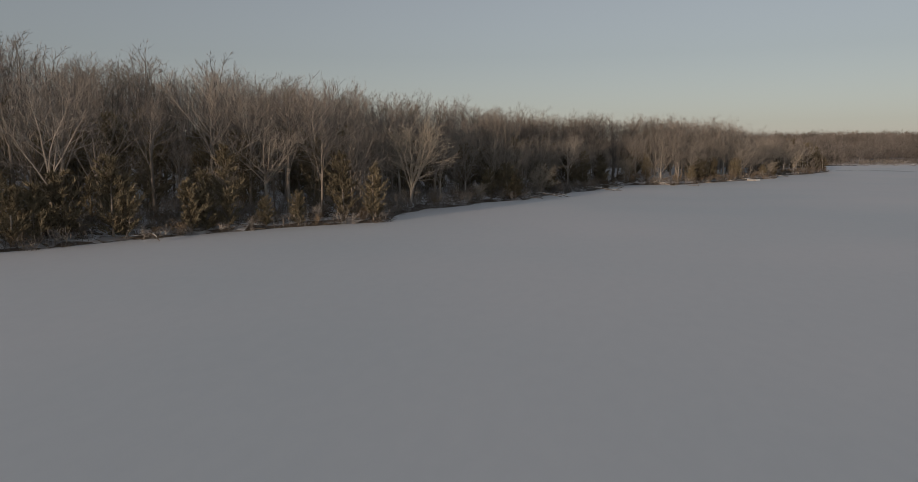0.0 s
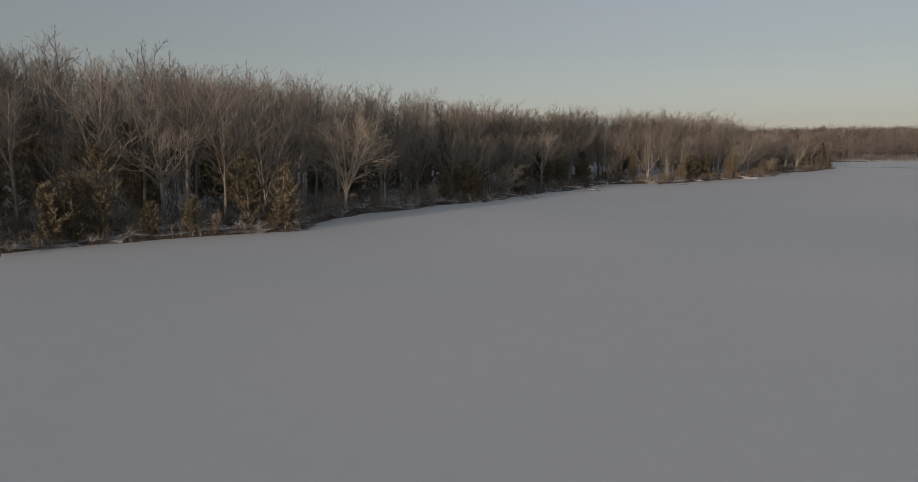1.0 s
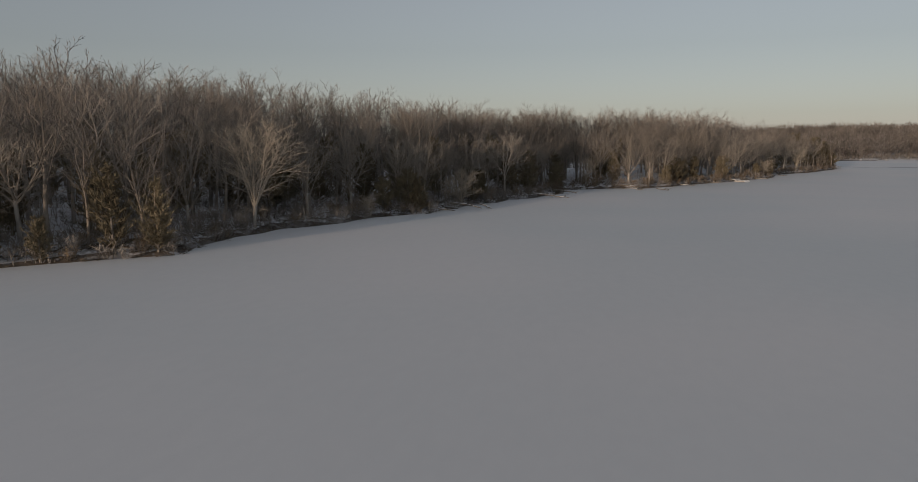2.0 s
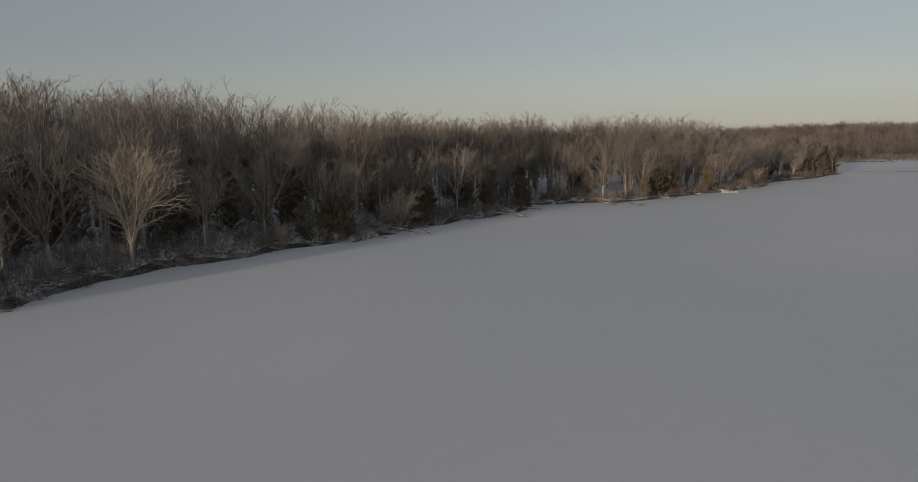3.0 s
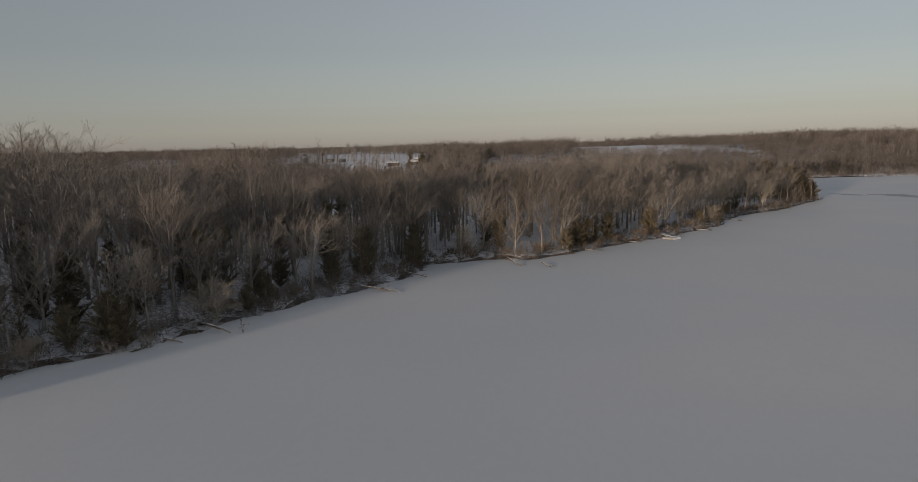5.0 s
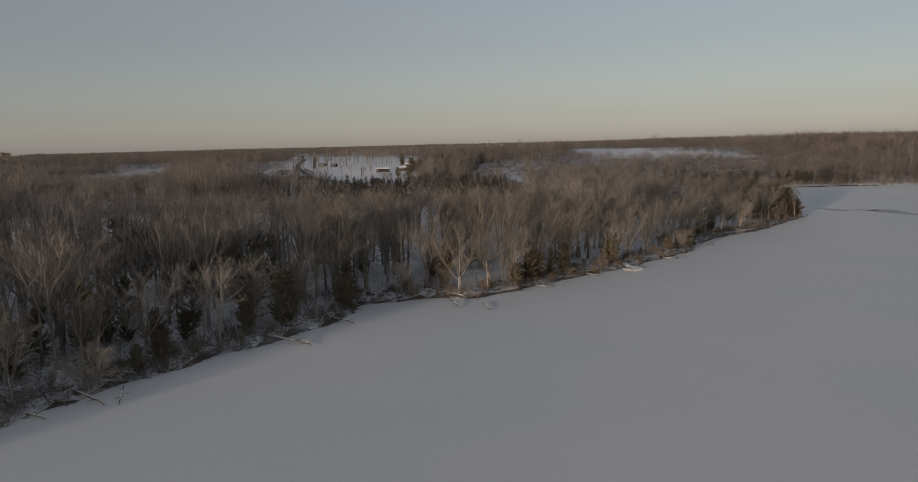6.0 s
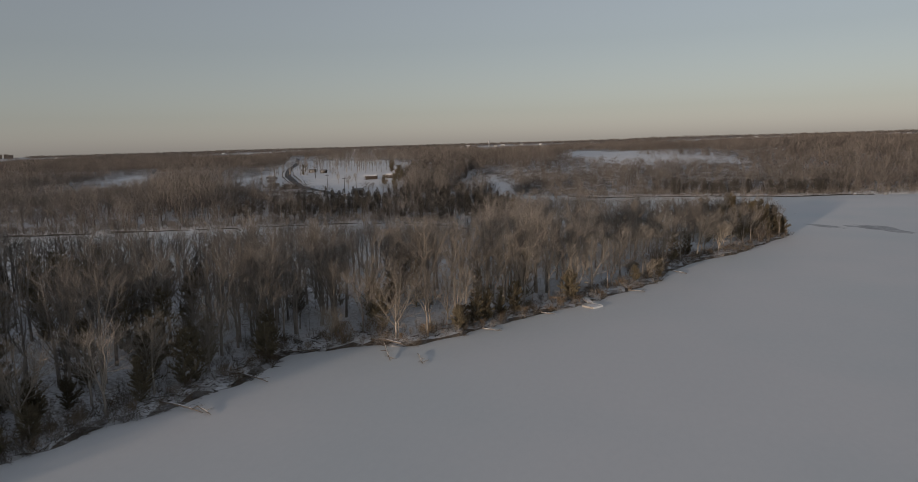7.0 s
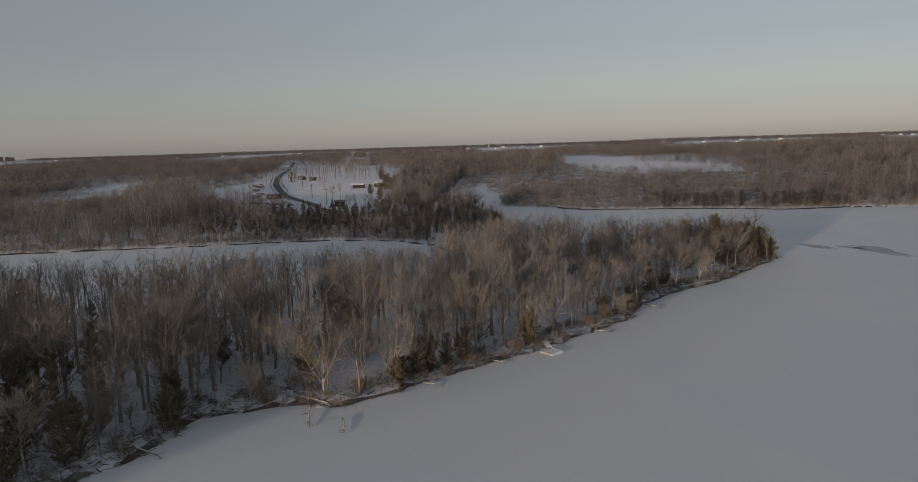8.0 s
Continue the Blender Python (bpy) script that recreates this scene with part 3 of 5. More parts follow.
# ---- the woods on the near shore ----
def scattered(x0, x1, y0, y1, step, seed):
    """Places on a shaken grid."""
    r = np.random.RandomState(seed)
    gx, gy = np.meshgrid(np.arange(x0, x1, step), np.arange(y0, y1, step))
    x, y = gx.ravel() + r.uniform(-0.48, 0.48, gx.size) * step, gy.ravel() + r.uniform(-0.48, 0.48, gx.size) * step
    return x, y, r


PALE_AT = [(-49, 71.6, 1.0), (-0.7, 129.6, 0.85), (-18.2, 119.9, 1.05), (-20.3, 116, 1.0), (-17.3, 107.8, 0.95), (-11.3, 126.5, 0.95), (-5.5, 133.8, 0.85),
           (2.4, 147.3, 0.7), (13.4, 168.4, 0.7), (10.8, 159.8, 0.75), (34, 189, 1.0), (42.4, 196, 0.95), (61.3, 220, 0.8), (40.3, 199, 0.85), (56.1, 217, 1.0),
           (64.1, 225, 0.95), (89.6, 269.5, 1.0), (41.3, 210, 1.1), (7, 163, 0.7), (48, 212, 1.1), (72, 240, 0.95), (80, 252, 0.9), (98, 284, 0.85), (-44, 84, 1.05), (-38, 97, 1.1)]
LEANING_AT = [(-14.4, 101.2, 320, 1.2), (3.8, 136.6, -70, 1.0), (-31, 76, 300, 0.6), (76, 241, 320, 0.8), (96, 278, 320, 0.8), (-6.5, 118.5, 340, 0.5), (24.5, 185.5, 280, 0.6)]
CEDAR_AT = [(-3.5, 127, 2, 0.8), (-9.2, 128.7, 1, 1.0), (6, 145, 2, 0.8), (30.8, 192, 3, 0.9), (45, 199.3, 0, 0.95), (43, 195.2, 2, 0.8), (48.6, 205.3, 0, 0.8), (60, 221.5, 2, 1.05), (78.4, 243, 3, 0.6),
            (11.6, 171, 0, 1.0), (73, 236.6, 2, 0.7), (27.6, 217.5, 1, 1.05), (9, 160.5, 3, 1.0), (113, 305, 1, 1.0), (117, 313, 0, 1.0), (109, 303, 1, 1.1), (119, 317, 2, 0.8), (105, 297, 0, 1.0),
            (110, 311, 3, 1.0), (83, 262, 1, 0.9), (87, 270, 1, 0.8), (95, 290, 0, 0.9)]
back_row = random.Random(29)
for k in range(20):
    u = k / 19
    CEDAR_AT.append((-58 + 92 * u + back_row.uniform(-6, 6), 66 + 148 * u + back_row.uniform(-6, 8), back_row.choice((0, 1, 1, 4)), back_row.uniform(0.9, 1.2)))

PALE_AT += [(46, 203, 0.9), (52, 212, 1.05), (58, 222, 0.95), (68, 232, 0.9), (75, 244, 1.0), (79, 256, 1.05), (85, 265, 0.9), (92, 276, 1.0), (97, 286, 0.95), (101, 290, 0.9), (106, 298, 0.8),
            (62, 236, 1.1), (70, 250, 1.1), (50, 222, 1.1), (84, 276, 1.0), (27, 196, 1.0), (20, 192, 0.95), (8, 178, 0.9), (-8, 150, 1.1), (-33, 128, 1.2), (-58, 92, 1.1)]
CEDAR_AT += [(112, 318, 1, 0.9), (106, 319, 4, 0.8), (100, 316, 3, 0.9), (93, 313, 1, 0.85), (88, 309, 4, 0.8), (83, 306, 0, 0.9), (76, 301, 1, 0.9), (70, 298, 3, 0.8), (64, 295, 1, 0.9), (58, 292, 4, 0.8),
             (51, 296, 1, 0.8), (44, 303, 4, 0.9), (38, 318, 1, 0.8), (36, 332, 3, 0.9), (33, 345, 1, 0.9), (96, 306, 4, 0.9), (80, 297, 1, 0.8)]
PALE_AT += [(-11.5, 110, 0.85), (-8.5, 119, 0.9), (-4.5, 129, 0.8), (0.5, 141, 0.85), (3, 147, 0.9), (6, 154.5, 0.85), (9, 162, 0.9), (12, 170, 0.85), (15.5, 178, 0.9), (-20, 97, 0.9)]
rc = random.Random(23)
for k in range(44):
    u = k / 43
    CEDAR_AT.append((-62 + 70 * u + rc.uniform(-2, 2) - rc.uniform(2, 7), 40 + 110 * u ** 1.05 + rc.uniform(-2, 2) + rc.uniform(1, 4), rc.randrange(5), rc.uniform(0.7, 1.15)))
CEDAR_AT += [(120, 315, 2, 0.9), (116, 310, 3, 1.0), (112, 308, 1, 1.1), (118, 320, 2, 0.8), (107, 306, 1, 1.0), (103, 301, 4, 1.1), (99, 297, 1, 1.0), (111, 316, 0, 1.1), (104, 312, 4, 1.1), (95, 303, 1, 1.1)]
for k in range(24):
    CEDAR_AT.append((rc.uniform(-46, -1), rc.uniform(166, 214), rc.randrange(5), rc.uniform(0.8, 1.15)))
SHORE_CEDARS = [(-40.2, 57.1, 2, 0.99), (-39.5, 58.9, 2, 0.96), (-38.2, 60.9, 2, 1.15), (-35.6, 64.2, 1, 0.96), (-34.9, 65.2, 0, 0.9), (-31.0, 69.8, 2, 1.0), (-28.5, 73.1, 4, 1.0), (-30.1, 71.4, 0, 0.92),
                (-25.5, 75.9, 2, 0.63), (-22.7, 78.3, 2, 0.71), (-18.7, 82.2, 3, 1.03), (-15.6, 84.0, 0, 0.97), (-5.0, 122.6, 2, 0.89), (-0.6, 125.4, 2, 0.96), (-2.1, 125.2, 2, 1.1), (13.4, 165.1, 3, 1.02),
                (18.3, 175.6, 2, 1.09), (5.2, 141.6, 2, 0.66), (12.9, 163.3, 1, 0.96), (10.6, 157.4, 0, 0.88), (18.0, 177.6, 3, 0.95), (-2.5, 150.3, 4, 1.02), (51.0, 206.8, 2, 1.14), (60.2, 218.4, 2, 1.13),
                (46.8, 201.6, 2, 1.1), (43.4, 197.4, 2, 0.71)]
CEDAR_AT = SHORE_CEDARS + [c for c in CEDAR_AT if all(math.hypot(c[0] - x, c[1] - y) > 2.2 for x, y, *_ in SHORE_CEDARS)]
CEDAR_AT = [c for c in CEDAR_AT if ground_at(c[0], c[1]) > 0.05 and all(math.hypot(c[0] - x - 1, c[1] - y + 1.5) > 4 for x, y, *_ in LEANING_AT[1:2])]
FAN.matrix_basis = pose(-28.0, 82.5, ground_at(-28.0, 82.5) - 0.1, 0, 0, 20)
for k, (x, y, s) in enumerate(PALE_AT):
    PALE.plant(k, x, y, -40 + rng.uniform(-70, 70), s)
for k, (x, y, s) in enumerate(((-49.5, 175.7, 1.42), (-61.9, 181, 1.42), (-63, 195, 1.4), (-57, 93, 1.1), (-52, 88, 1.05), (-55, 184, 1.3), (-70, 188, 1.35))):
    FOREST.plant((2, 5, 3, 2, 5, 0, 2)[k], x, y, 40 * k, s)
tall = random.Random(61)
for k in range(52):
    u = k / 51
    x, y = -12 + 66 * u + tall.uniform(-5, 5), 164 + 58 * u ** 1.1 + tall.uniform(-2, 14)
    if ground_at(x, y) > 0.4:
        FOREST.plant(k, x, y, tall.uniform(0, 360), tall.uniform(0.96, 1.08) if u < 0.4 else tall.uniform(1.0, 1.14))
# a few that stand above the rest on the back of the point
for k in range(13):
    x, y = tall.uniform(-9, 14), tall.uniform(196, 224)
    FOREST.plant(k, x, y, tall.uniform(0, 360), tall.uniform(0.9, 1.02))
for k, (x, y, a, s) in enumerate(LEANING_AT):
    LEANING.plant(k, x, y, a, s)
for x, y, k, s in CEDAR_AT:
    CEDAR.plant(k, x, y, rng.uniform(0, 360), s * (1.25 if x > 103 or y > 290 else 1.0))

wx, wy, wr = scattered(-175, 125, 15, 335, 4.0, 11)
deep = inland(wx, wy)
to_lake = -inside(wx, wy, LAKE)
keep = (deep > 1.2) & (wr.uniform(0, 1, wx.size) < np.where(to_lake < 55, np.where(wx > 30, 0.8, np.where(wy > 125, 0.86, 0.88)), np.where((inside(wx, wy, INLET) > -45) & (wx > -90), 0.8, 0.45)))
taken = [(x, y) for x, y, *_ in PALE_AT + LEANING_AT + CEDAR_AT]
for x, y in taken:
    keep &= np.hypot(wx - x, wy - y) > 1.7
for x, y, *_ in PALE_AT[:26] + LEANING_AT:
    keep &= np.hypot(wx - x - 2.4, wy - y + 2.0) > 4.4
keep &= wx > -30 - 0.66 * wy
# the trees grow lower towards the inlet
full = (16.6 + 2.8 * ramp(to_lake, 10, 55)) * (1 - 0.2 * ramp(wx, 75, 118)) * (1 + 0.07 * swell(wx, wy, 24, 41) + 0.05 * swell(wx, wy, 11, 42))
room = np.interp(wy, [142, 154, 166, 178, 190, 202, 214, 226, 238, 250, 262, 274, 286, 298], [21, 19.6, 18, 16.8, 15.4, 14.2, 13, 11.6, 10.6, 9.4, 8.2, 6.8, 5.4, 4.2]) + 0.05 * np.clip(wx, -40, 40) + 6.5 * ramp(wx, 34, 46) * ramp(wy, 205, 225)
room = np.where(wx < -26 - (wy - 154), 30, room * 1.1 + 2.2 * ramp(wy, 195, 215) * (1 - ramp(wx, 10, 30)))
# an open, snowy stretch of thin trees in the middle of the point
opening = ramp(wy, 158, 172) * (1 - ramp(wy, 232, 246)) * ramp(wx, -42, -25) * (1 - ramp(wx, 36, 52)) * ramp(to_lake, 5, 12)
keep &= wr.uniform(0, 1, wx.size) > 0.42 * opening
behind = wy - np.interp(wx, [20, 30, 43, 60, 78, 90, 115], [180, 186, 193, 214, 239, 267, 304])
keep &= (to_lake > 9) | (wr.uniform(0, 1, wx.size) < 0.72)
near = keep & (to_lake < 13.5) & ((wx < 24) | (behind < 45)) & (wy > 45) & (wx > -75)
places = np.flatnonzero(near)[:290]
for i in places:
    small = wr.uniform(0.45, 0.65) if wr.uniform() < 0.28 else 1.0
    FOREST.plant(int(wr.randint(7)), wx[i], wy[i], -35 + wr.uniform(-80, 80), small * min(full[i], room[i]) / 16 * wr.uniform(0.86, 1.06) * (0.86 if to_lake[i] < 5 else 1.0))
rest = keep.copy()
rest[places] = False
rest[np.flatnonzero((wx > 50) & (to_lake < 3))] = False


def whole(shapes):
    s = Shape()
    for one in shapes:
        s.add(np.concatenate(one.v), one.f)
    return triangles(s)


mid_models = [whole(bare_tree(rng, 15, rng.uniform(0.36, 0.58), rng.uniform(0.5, 0.9), 4, 7, 5, 5, sides=4, thick=0.013, twig=0.0135, lean=rng.uniform(-0.02, 0.08), stubs=3)) for k in range(8)]
n = int(rest.sum())
size = np.minimum(full[rest], room[rest]) / 15 * wr.uniform(0.84, 1.06, n) * np.where(wr.uniform(0, 1, n) < 0.25, 0.6, 1.0)
deep_models = [whole(bare_tree(rng, 15, rng.uniform(0.38, 0.62), rng.uniform(0.45, 0.8), 4, 5, 4, 3, sides=3, twig=0.018, stubs=1)) for k in range(8)]
rx, ry, rd, ra = wx[rest], wy[rest], to_lake[rest], -0.6 + wr.uniform(-1.5, 1.5, n)
front, back = rd < 27, rd >= 27
tagged(joined("bare_wood", M_WOODS, mid_models, rx[front], ry[front], height(rx[front], ry[front]), ra[front], size[front], size[front], wr.randint(0, 8, int(front.sum()))),
       "leafless hardwood trees standing close in snow", "woodland", kind="stuff")
tagged(joined("bare_wood", M_WOODS, deep_models, rx[back], ry[back], height(rx[back], ry[back]), ra[back], size[back], size[back], wr.randint(0, 8, int(back.sum()))),
       "leafless hardwood trees deep in a snowy wood", "woodland", kind="stuff")

# cedars deeper in the wood
dx, dy, dr = scattered(-120, 60, 40, 250, 5.6, 15)
lake_d = -inside(dx, dy, LAKE)
ok = (inland(dx, dy) > 4) & (lake_d > 5) & ((dy < 205) | (dx > 40)) & (lake_d < np.where(dx < 8, 95, 60)) & (dr.uniform(0, 1, dx.size) < np.where(dx < 5, np.where((dy > 122) & (lake_d < 45), 0.34, np.where(lake_d < 30, 0.75, 0.5)), 0.11))
dx, dy = dx[ok], dy[ok]
inner_models = [whole(cedar_tree(rng, 8.4, 1.95, 720, 1.25, True)) for k in range(5)]
ds = dr.uniform(0.6, 1.3, dx.size)
tagged(joined("cedar_stand", M_CEDAR, inner_models, dx, dy, height(dx, dy), dr.uniform(0, 6.28, dx.size), ds, ds, dr.randint(0, 5, dx.size)),
       "dark cedars growing between the bare trunks", "woodland", kind="stuff")

# young growth and dead stems between the trunks
ux, uy, ur = scattered(-150, 125, 25, 330, 2.6, 12)
ok = (inland(ux, uy) > 0.6) & (-inside(ux, uy, LAKE) < 60) & (ur.uniform(0, 1, ux.size) < np.where(ux < 12, np.where(uy < 125, 0.9, np.where(uy < 160, 0.45, 0.14)), 0.22))
ux, uy = ux[ok], uy[ok]
sapling_models = [triangles(shrub(rng, rng.uniform(2.0, 4.8), rng.uniform(1.4, 2.6), 4, 12, True)) for k in range(6)]
us = ur.uniform(0.5, 1.2, ux.size)
tagged(joined("undergrowth", M_WOODS, sapling_models, ux, uy, height(ux, uy), ur.uniform(0, 6.28, ux.size), us, us * 0.9, ur.randint(0, 6, ux.size)),
       "thin brown saplings and undergrowth in the snowy wood", "undergrowth", kind="stuff")

# brush along the water's edge
sx, sy, sr = scattered(-70, 125, 25, 330, 2.3, 13)
d = inland(sx, sy)
edge = (d > 0.1) & (d < 4.0) & (-inside(sx, sy, LAKE) < 5) & (sr.uniform(0, 1, sx.size) < 0.7)
for x, y, *_ in LEANING_AT[:2]:
    edge &= np.hypot(sx - x - 1, sy - y + 1.5) > 4
for i in np.flatnonzero(edge)[:280]:
    SHRUB.plant(int(sr.randint(4)), sx[i], sy[i], sr.uniform(0, 360), sr.uniform(0.35, 1.0))

# low dark brush that hides the foot of the banks
hx, hy, hr = scattered(-75, 125, 20, 330, 1.15, 16)
d = inland(hx, hy)
lake_side = -inside(hx, hy, LAKE)
edge = (d > -0.4) & (lake_side < np.where(hx < 14, 14, 5.5)) & (hr.uniform(0, 1, hx.size) < np.where(lake_side < 8, np.where(hx < 12, np.where(lake_side < 4, 0.9, np.where(hy < 118, 0.8, 0.35)), 0.6), np.where(hy < 118, 0.35, 0.12)))
hx, hy = hx[edge], hy[edge]
brush_models = [triangles(shrub(rng, rng.uniform(0.7, 1.4), rng.uniform(1.2, 2.2), 7, 6, True)) for k in range(6)]
hs = hr.uniform(0.5, 1.3, hx.size) * np.where(hx < 12, 1.25, 1.0)
tagged(joined("bank_brush", M_WOODS, brush_models, hx, hy, np.maximum(height(hx, hy), 0), hr.uniform(0, 6.28, hx.size), hs, hs, hr.randint(0, 6, hx.size)),
       "low dark brush along the foot of the bank", "undergrowth", kind="stuff")
gx, gy, gr = scattered(-220, 420, 280, 560, 1.9, 17)
d = inland(gx, gy)
edge = (d > 0) & (d < 16) & (gr.uniform(0, 1, gx.size) < np.where(d < 7, 0.9, 0.22)) & (open_land(gx, gy) < 0) & ((gy > 335) | (gx < -60)) & ~((gx > 6) & (gx < 60) & (gy < 470) & (gr.uniform(0, 1, gx.size) < 0.7))
gx, gy = gx[edge], gy[edge]
gs = gr.uniform(1.0, 2.8, gx.size)
tagged(joined("far_brush", M_WOODS, brush_models, gx, gy, height(gx, gy), gr.uniform(0, 6.28, gx.size), gs, gs, gr.randint(0, 6, gx.size)),
       "brown brush along the far banks", "undergrowth", kind="stuff")

# tan bushes on the sunlit stretch of the bank
tr = random.Random(29)
for k in range(80):
    u = tr.uniform(0, 1)
    x, y = 24 + 62 * u + tr.uniform(-1, 1), 186 + 82 * u ** 1.12 + tr.uniform(-2, 6)
    if 0.4 < float(inland(np.array([x]), np.array([y]))[0]) < 7:
        SHRUB.plant(k, x, y, tr.uniform(0, 360), tr.uniform(0.7, 1.5))

# fallen sticks on the bank
bx, by, br = scattered(-70, 125, 25, 330, 0.85, 14)
d = inland(bx, by)
edge = (d > -0.2) & (d < 4.5) & (-inside(bx, by, LAKE) < 5) & (br.uniform(0, 1, bx.size) < 0.8)
bx, by = bx[edge], by[edge]
bz = np.maximum(height(bx, by), 0)
stick_models = []
for k in range(6):
    s = Shape()
    for j in range(3):
        a = rng.uniform(0, 6.28)
        length = rng.uniform(0.5, 1.6)
        s.spike((rng.uniform(-0.3, 0.3), rng.uniform(-0.3, 0.3), 0.03), (math.cos(a) * length, math.sin(a) * length, rng.uniform(0.0, 0.5)), rng.uniform(0.025, 0.06))
    stick_models.append(triangles(s))
bs = br.uniform(0.6, 1.4, bx.size)
tagged(joined("fallen_sticks", M_LITTER, stick_models, bx, by, bz, br.uniform(0, 6.28, bx.size), bs, bs, br.randint(0, 6, bx.size)),
       "fallen sticks and dead branches on the dark bank", "dead wood", kind="stuff")


# ---- woods across the inlet and out to the horizon ----
def off_road(x, y):
    """How far places lie from the middle of the road."""
    near = np.full(np.shape(x), 1e9)
    for (ax, ay), (bx, by) in zip(ROAD, ROAD[1:]):
        ex, ey = bx - ax, by - ay
        u = np.clip(((x - ax) * ex + (y - ay) * ey) / (ex * ex + ey * ey), 0, 1)
        near = np.minimum(near, np.hypot(x - ax - u * ex, y - ay - u * ey))
    return near


def wood_height(x, y):
    """How high the woods stand, against their usual height: low on the banks of the inlet and below the hill field."""
    h = np.where((x > -78) & (x < 48) & (y < 440), 0.55, 1.0) * np.where((x <= -78) & (y < 470), 0.82, 1.0)
    h = h * np.where((x < -225) & (x > -330) & (y > 440) & (y < 520), 0.6, 1.0)
    h = h * np.where((x > 10) & (x < 200) & (y > 455) & (y < 560), 0.66, 1.0) * np.where((x > 30) & (x < 200) & (y >= 560) & (y < 700), 0.64, 1.0)
    h = h * np.where((x >= 200) & (y < 640), 0.9, 1.0)
    h = h + 0.75 * np.exp(-((x + 112) / 24) ** 2 - ((y - 374) / 24) ** 2) + 0.4 * np.exp(-((x + 78) / 14) ** 2 - ((y - 385) / 16) ** 2)
    return h * (1 + 0.16 * swell(x, y, 60, 21) + 0.1 * swell(x, y, 23, 22))


def far_wood(name, label, x0, x1, y0, y1, step, seed, models, tall, wide, mat, share):
    x, y, r = scattered(x0, x1, y0, y1, step, seed)
    ok = (inland(x, y) > 0.8) & (open_land(x, y) < -3) & (r.uniform(0, 1, x.size) < share) & (off_road(x, y) > 12)
    ok &= (x > 30 - (y - 20) * 0.9) & (x < 110 + (y - 60) * 0.64)
    ok &= ~((np.abs(x - 15) < 60) & (y < 335) & (y > 0))
    ok &= ~((x > 6) & (x < 60) & (y < 470) & (r.uniform(0, 1, x.size) < 0.6))
    x, y = x[ok], y[ok]
    rise = wood_height(x, y)
    h, w = r.uniform(*tall, x.size) * rise, r.uniform(*wide, x.size) * np.sqrt(rise)
    tagged(joined(name, mat, models, x, y, height(x, y), r.uniform(0, 6.28, x.size), w, h, r.randint(0, len(models), x.size)), label, "woodland", kind="stuff")


unit_models = [whole(bare_tree(rng, 15, rng.uniform(0.26, 0.45), rng.uniform(0.8, 1.1), 4, 5, 3, 3, sides=3, thick=0.014, twig=0.03, stubs=1)) for k in range(6)]
far_wood("bare_wood", "leafless woods on the far bank of a frozen inlet", -430, 360, 300, 562, 8.0, 31, unit_models, (0.75, 1.2), (0.9, 1.3), M_WOODS, 0.8)
filler = [triangles(broom_tree(rng, 140, 0.0058, 0.010)) for k in range(6)]
far_wood("bare_wood", "close leafless woods across the frozen inlet", -430, 380, 300, 565, 5.9, 37, filler, (7, 13), (9, 14), M_FARWOODS, 0.95)
far_wood("bare_wood", "close brown woods along the far shore of the lake", 170, 620, 462, 700, 6.6, 40, [triangles(broom_tree(rng, 64, 0.013, 0.008, 0.8)) for k in range(5)], (9, 15), (9, 13), M_FARWOODS, 0.95)
broom = [triangles(broom_tree(rng, 60, 0.018, 0.0, 0.62)) for k in range(6)]
far_wood("far_wood", "brown leafless woods far behind the lake", -900, 620, 560, 1000, 7.2, 32, broom, (9, 14), (11, 15), M_FARWOODS, 0.9)
fat = [triangles(broom_tree(rng, 30, 0.034, 0.0, 0.6)) for k in range(6)]
far_wood("far_wood", "brown leafless woods on low distant hills", -2000, 1200, 1000, 1700, 13, 33, fat, (9, 14), (15, 21), M_FARWOODS, 0.9)
far_wood("far_wood", "hazy brown woods along the horizon", -4600, 2600, 1700, 3900, 37, 34, fat, (9, 14), (38, 56), M_FARWOODS, 0.85)

# the eroded edge of the banks, an earth step above the ice, with the shade put into its colour
def build_bank_edge(line, seed, tall):
    g = np.random.RandomState(seed)
    pts = []
    for (ax, ay), (bx, by) in zip(line, line[1:]):
        n = max(1, round(math.hypot(bx - ax, by - ay) / 1.6))
        pts += [Vector((ax + (bx - ax) * k / n, ay + (by - ay) * k / n)) for k in range(n)]
    verts, faces = [], []
    for k, p in enumerate(pts):
        along = (pts[min(k + 1, len(pts) - 1)] - pts[max(k - 1, 0)]).normalized()
        inward = Vector((-along.y, along.x))
        p = p + inward * (0.5 * math.sin(k * 0.7) + g.uniform(-0.35, 0.35))
        top = tall * g.uniform(0.55, 1.2)
        for reach, z in ((-0.25, -0.15), (-0.1, 0.45 * top), (0.15, top), (1.6, top * 0.9), (3.0, -0.2)):
            q = p + inward * (reach + g.uniform(-0.08, 0.08))
            verts.append((q.x, q.y, z + g.uniform(-0.05, 0.05)))
    for k in range(len(pts) - 1):
        for j in range(4):
            a = k * 5 + j
            faces.append((a, a + 1, a + 6, a + 5))
    tagged(new("shore_edge", Shape().add(verts, faces).mesh("shore_edge", M_EARTH)), "eroded earth edge of a bank above the ice, darkened for tree shade", "bank", kind="structure")


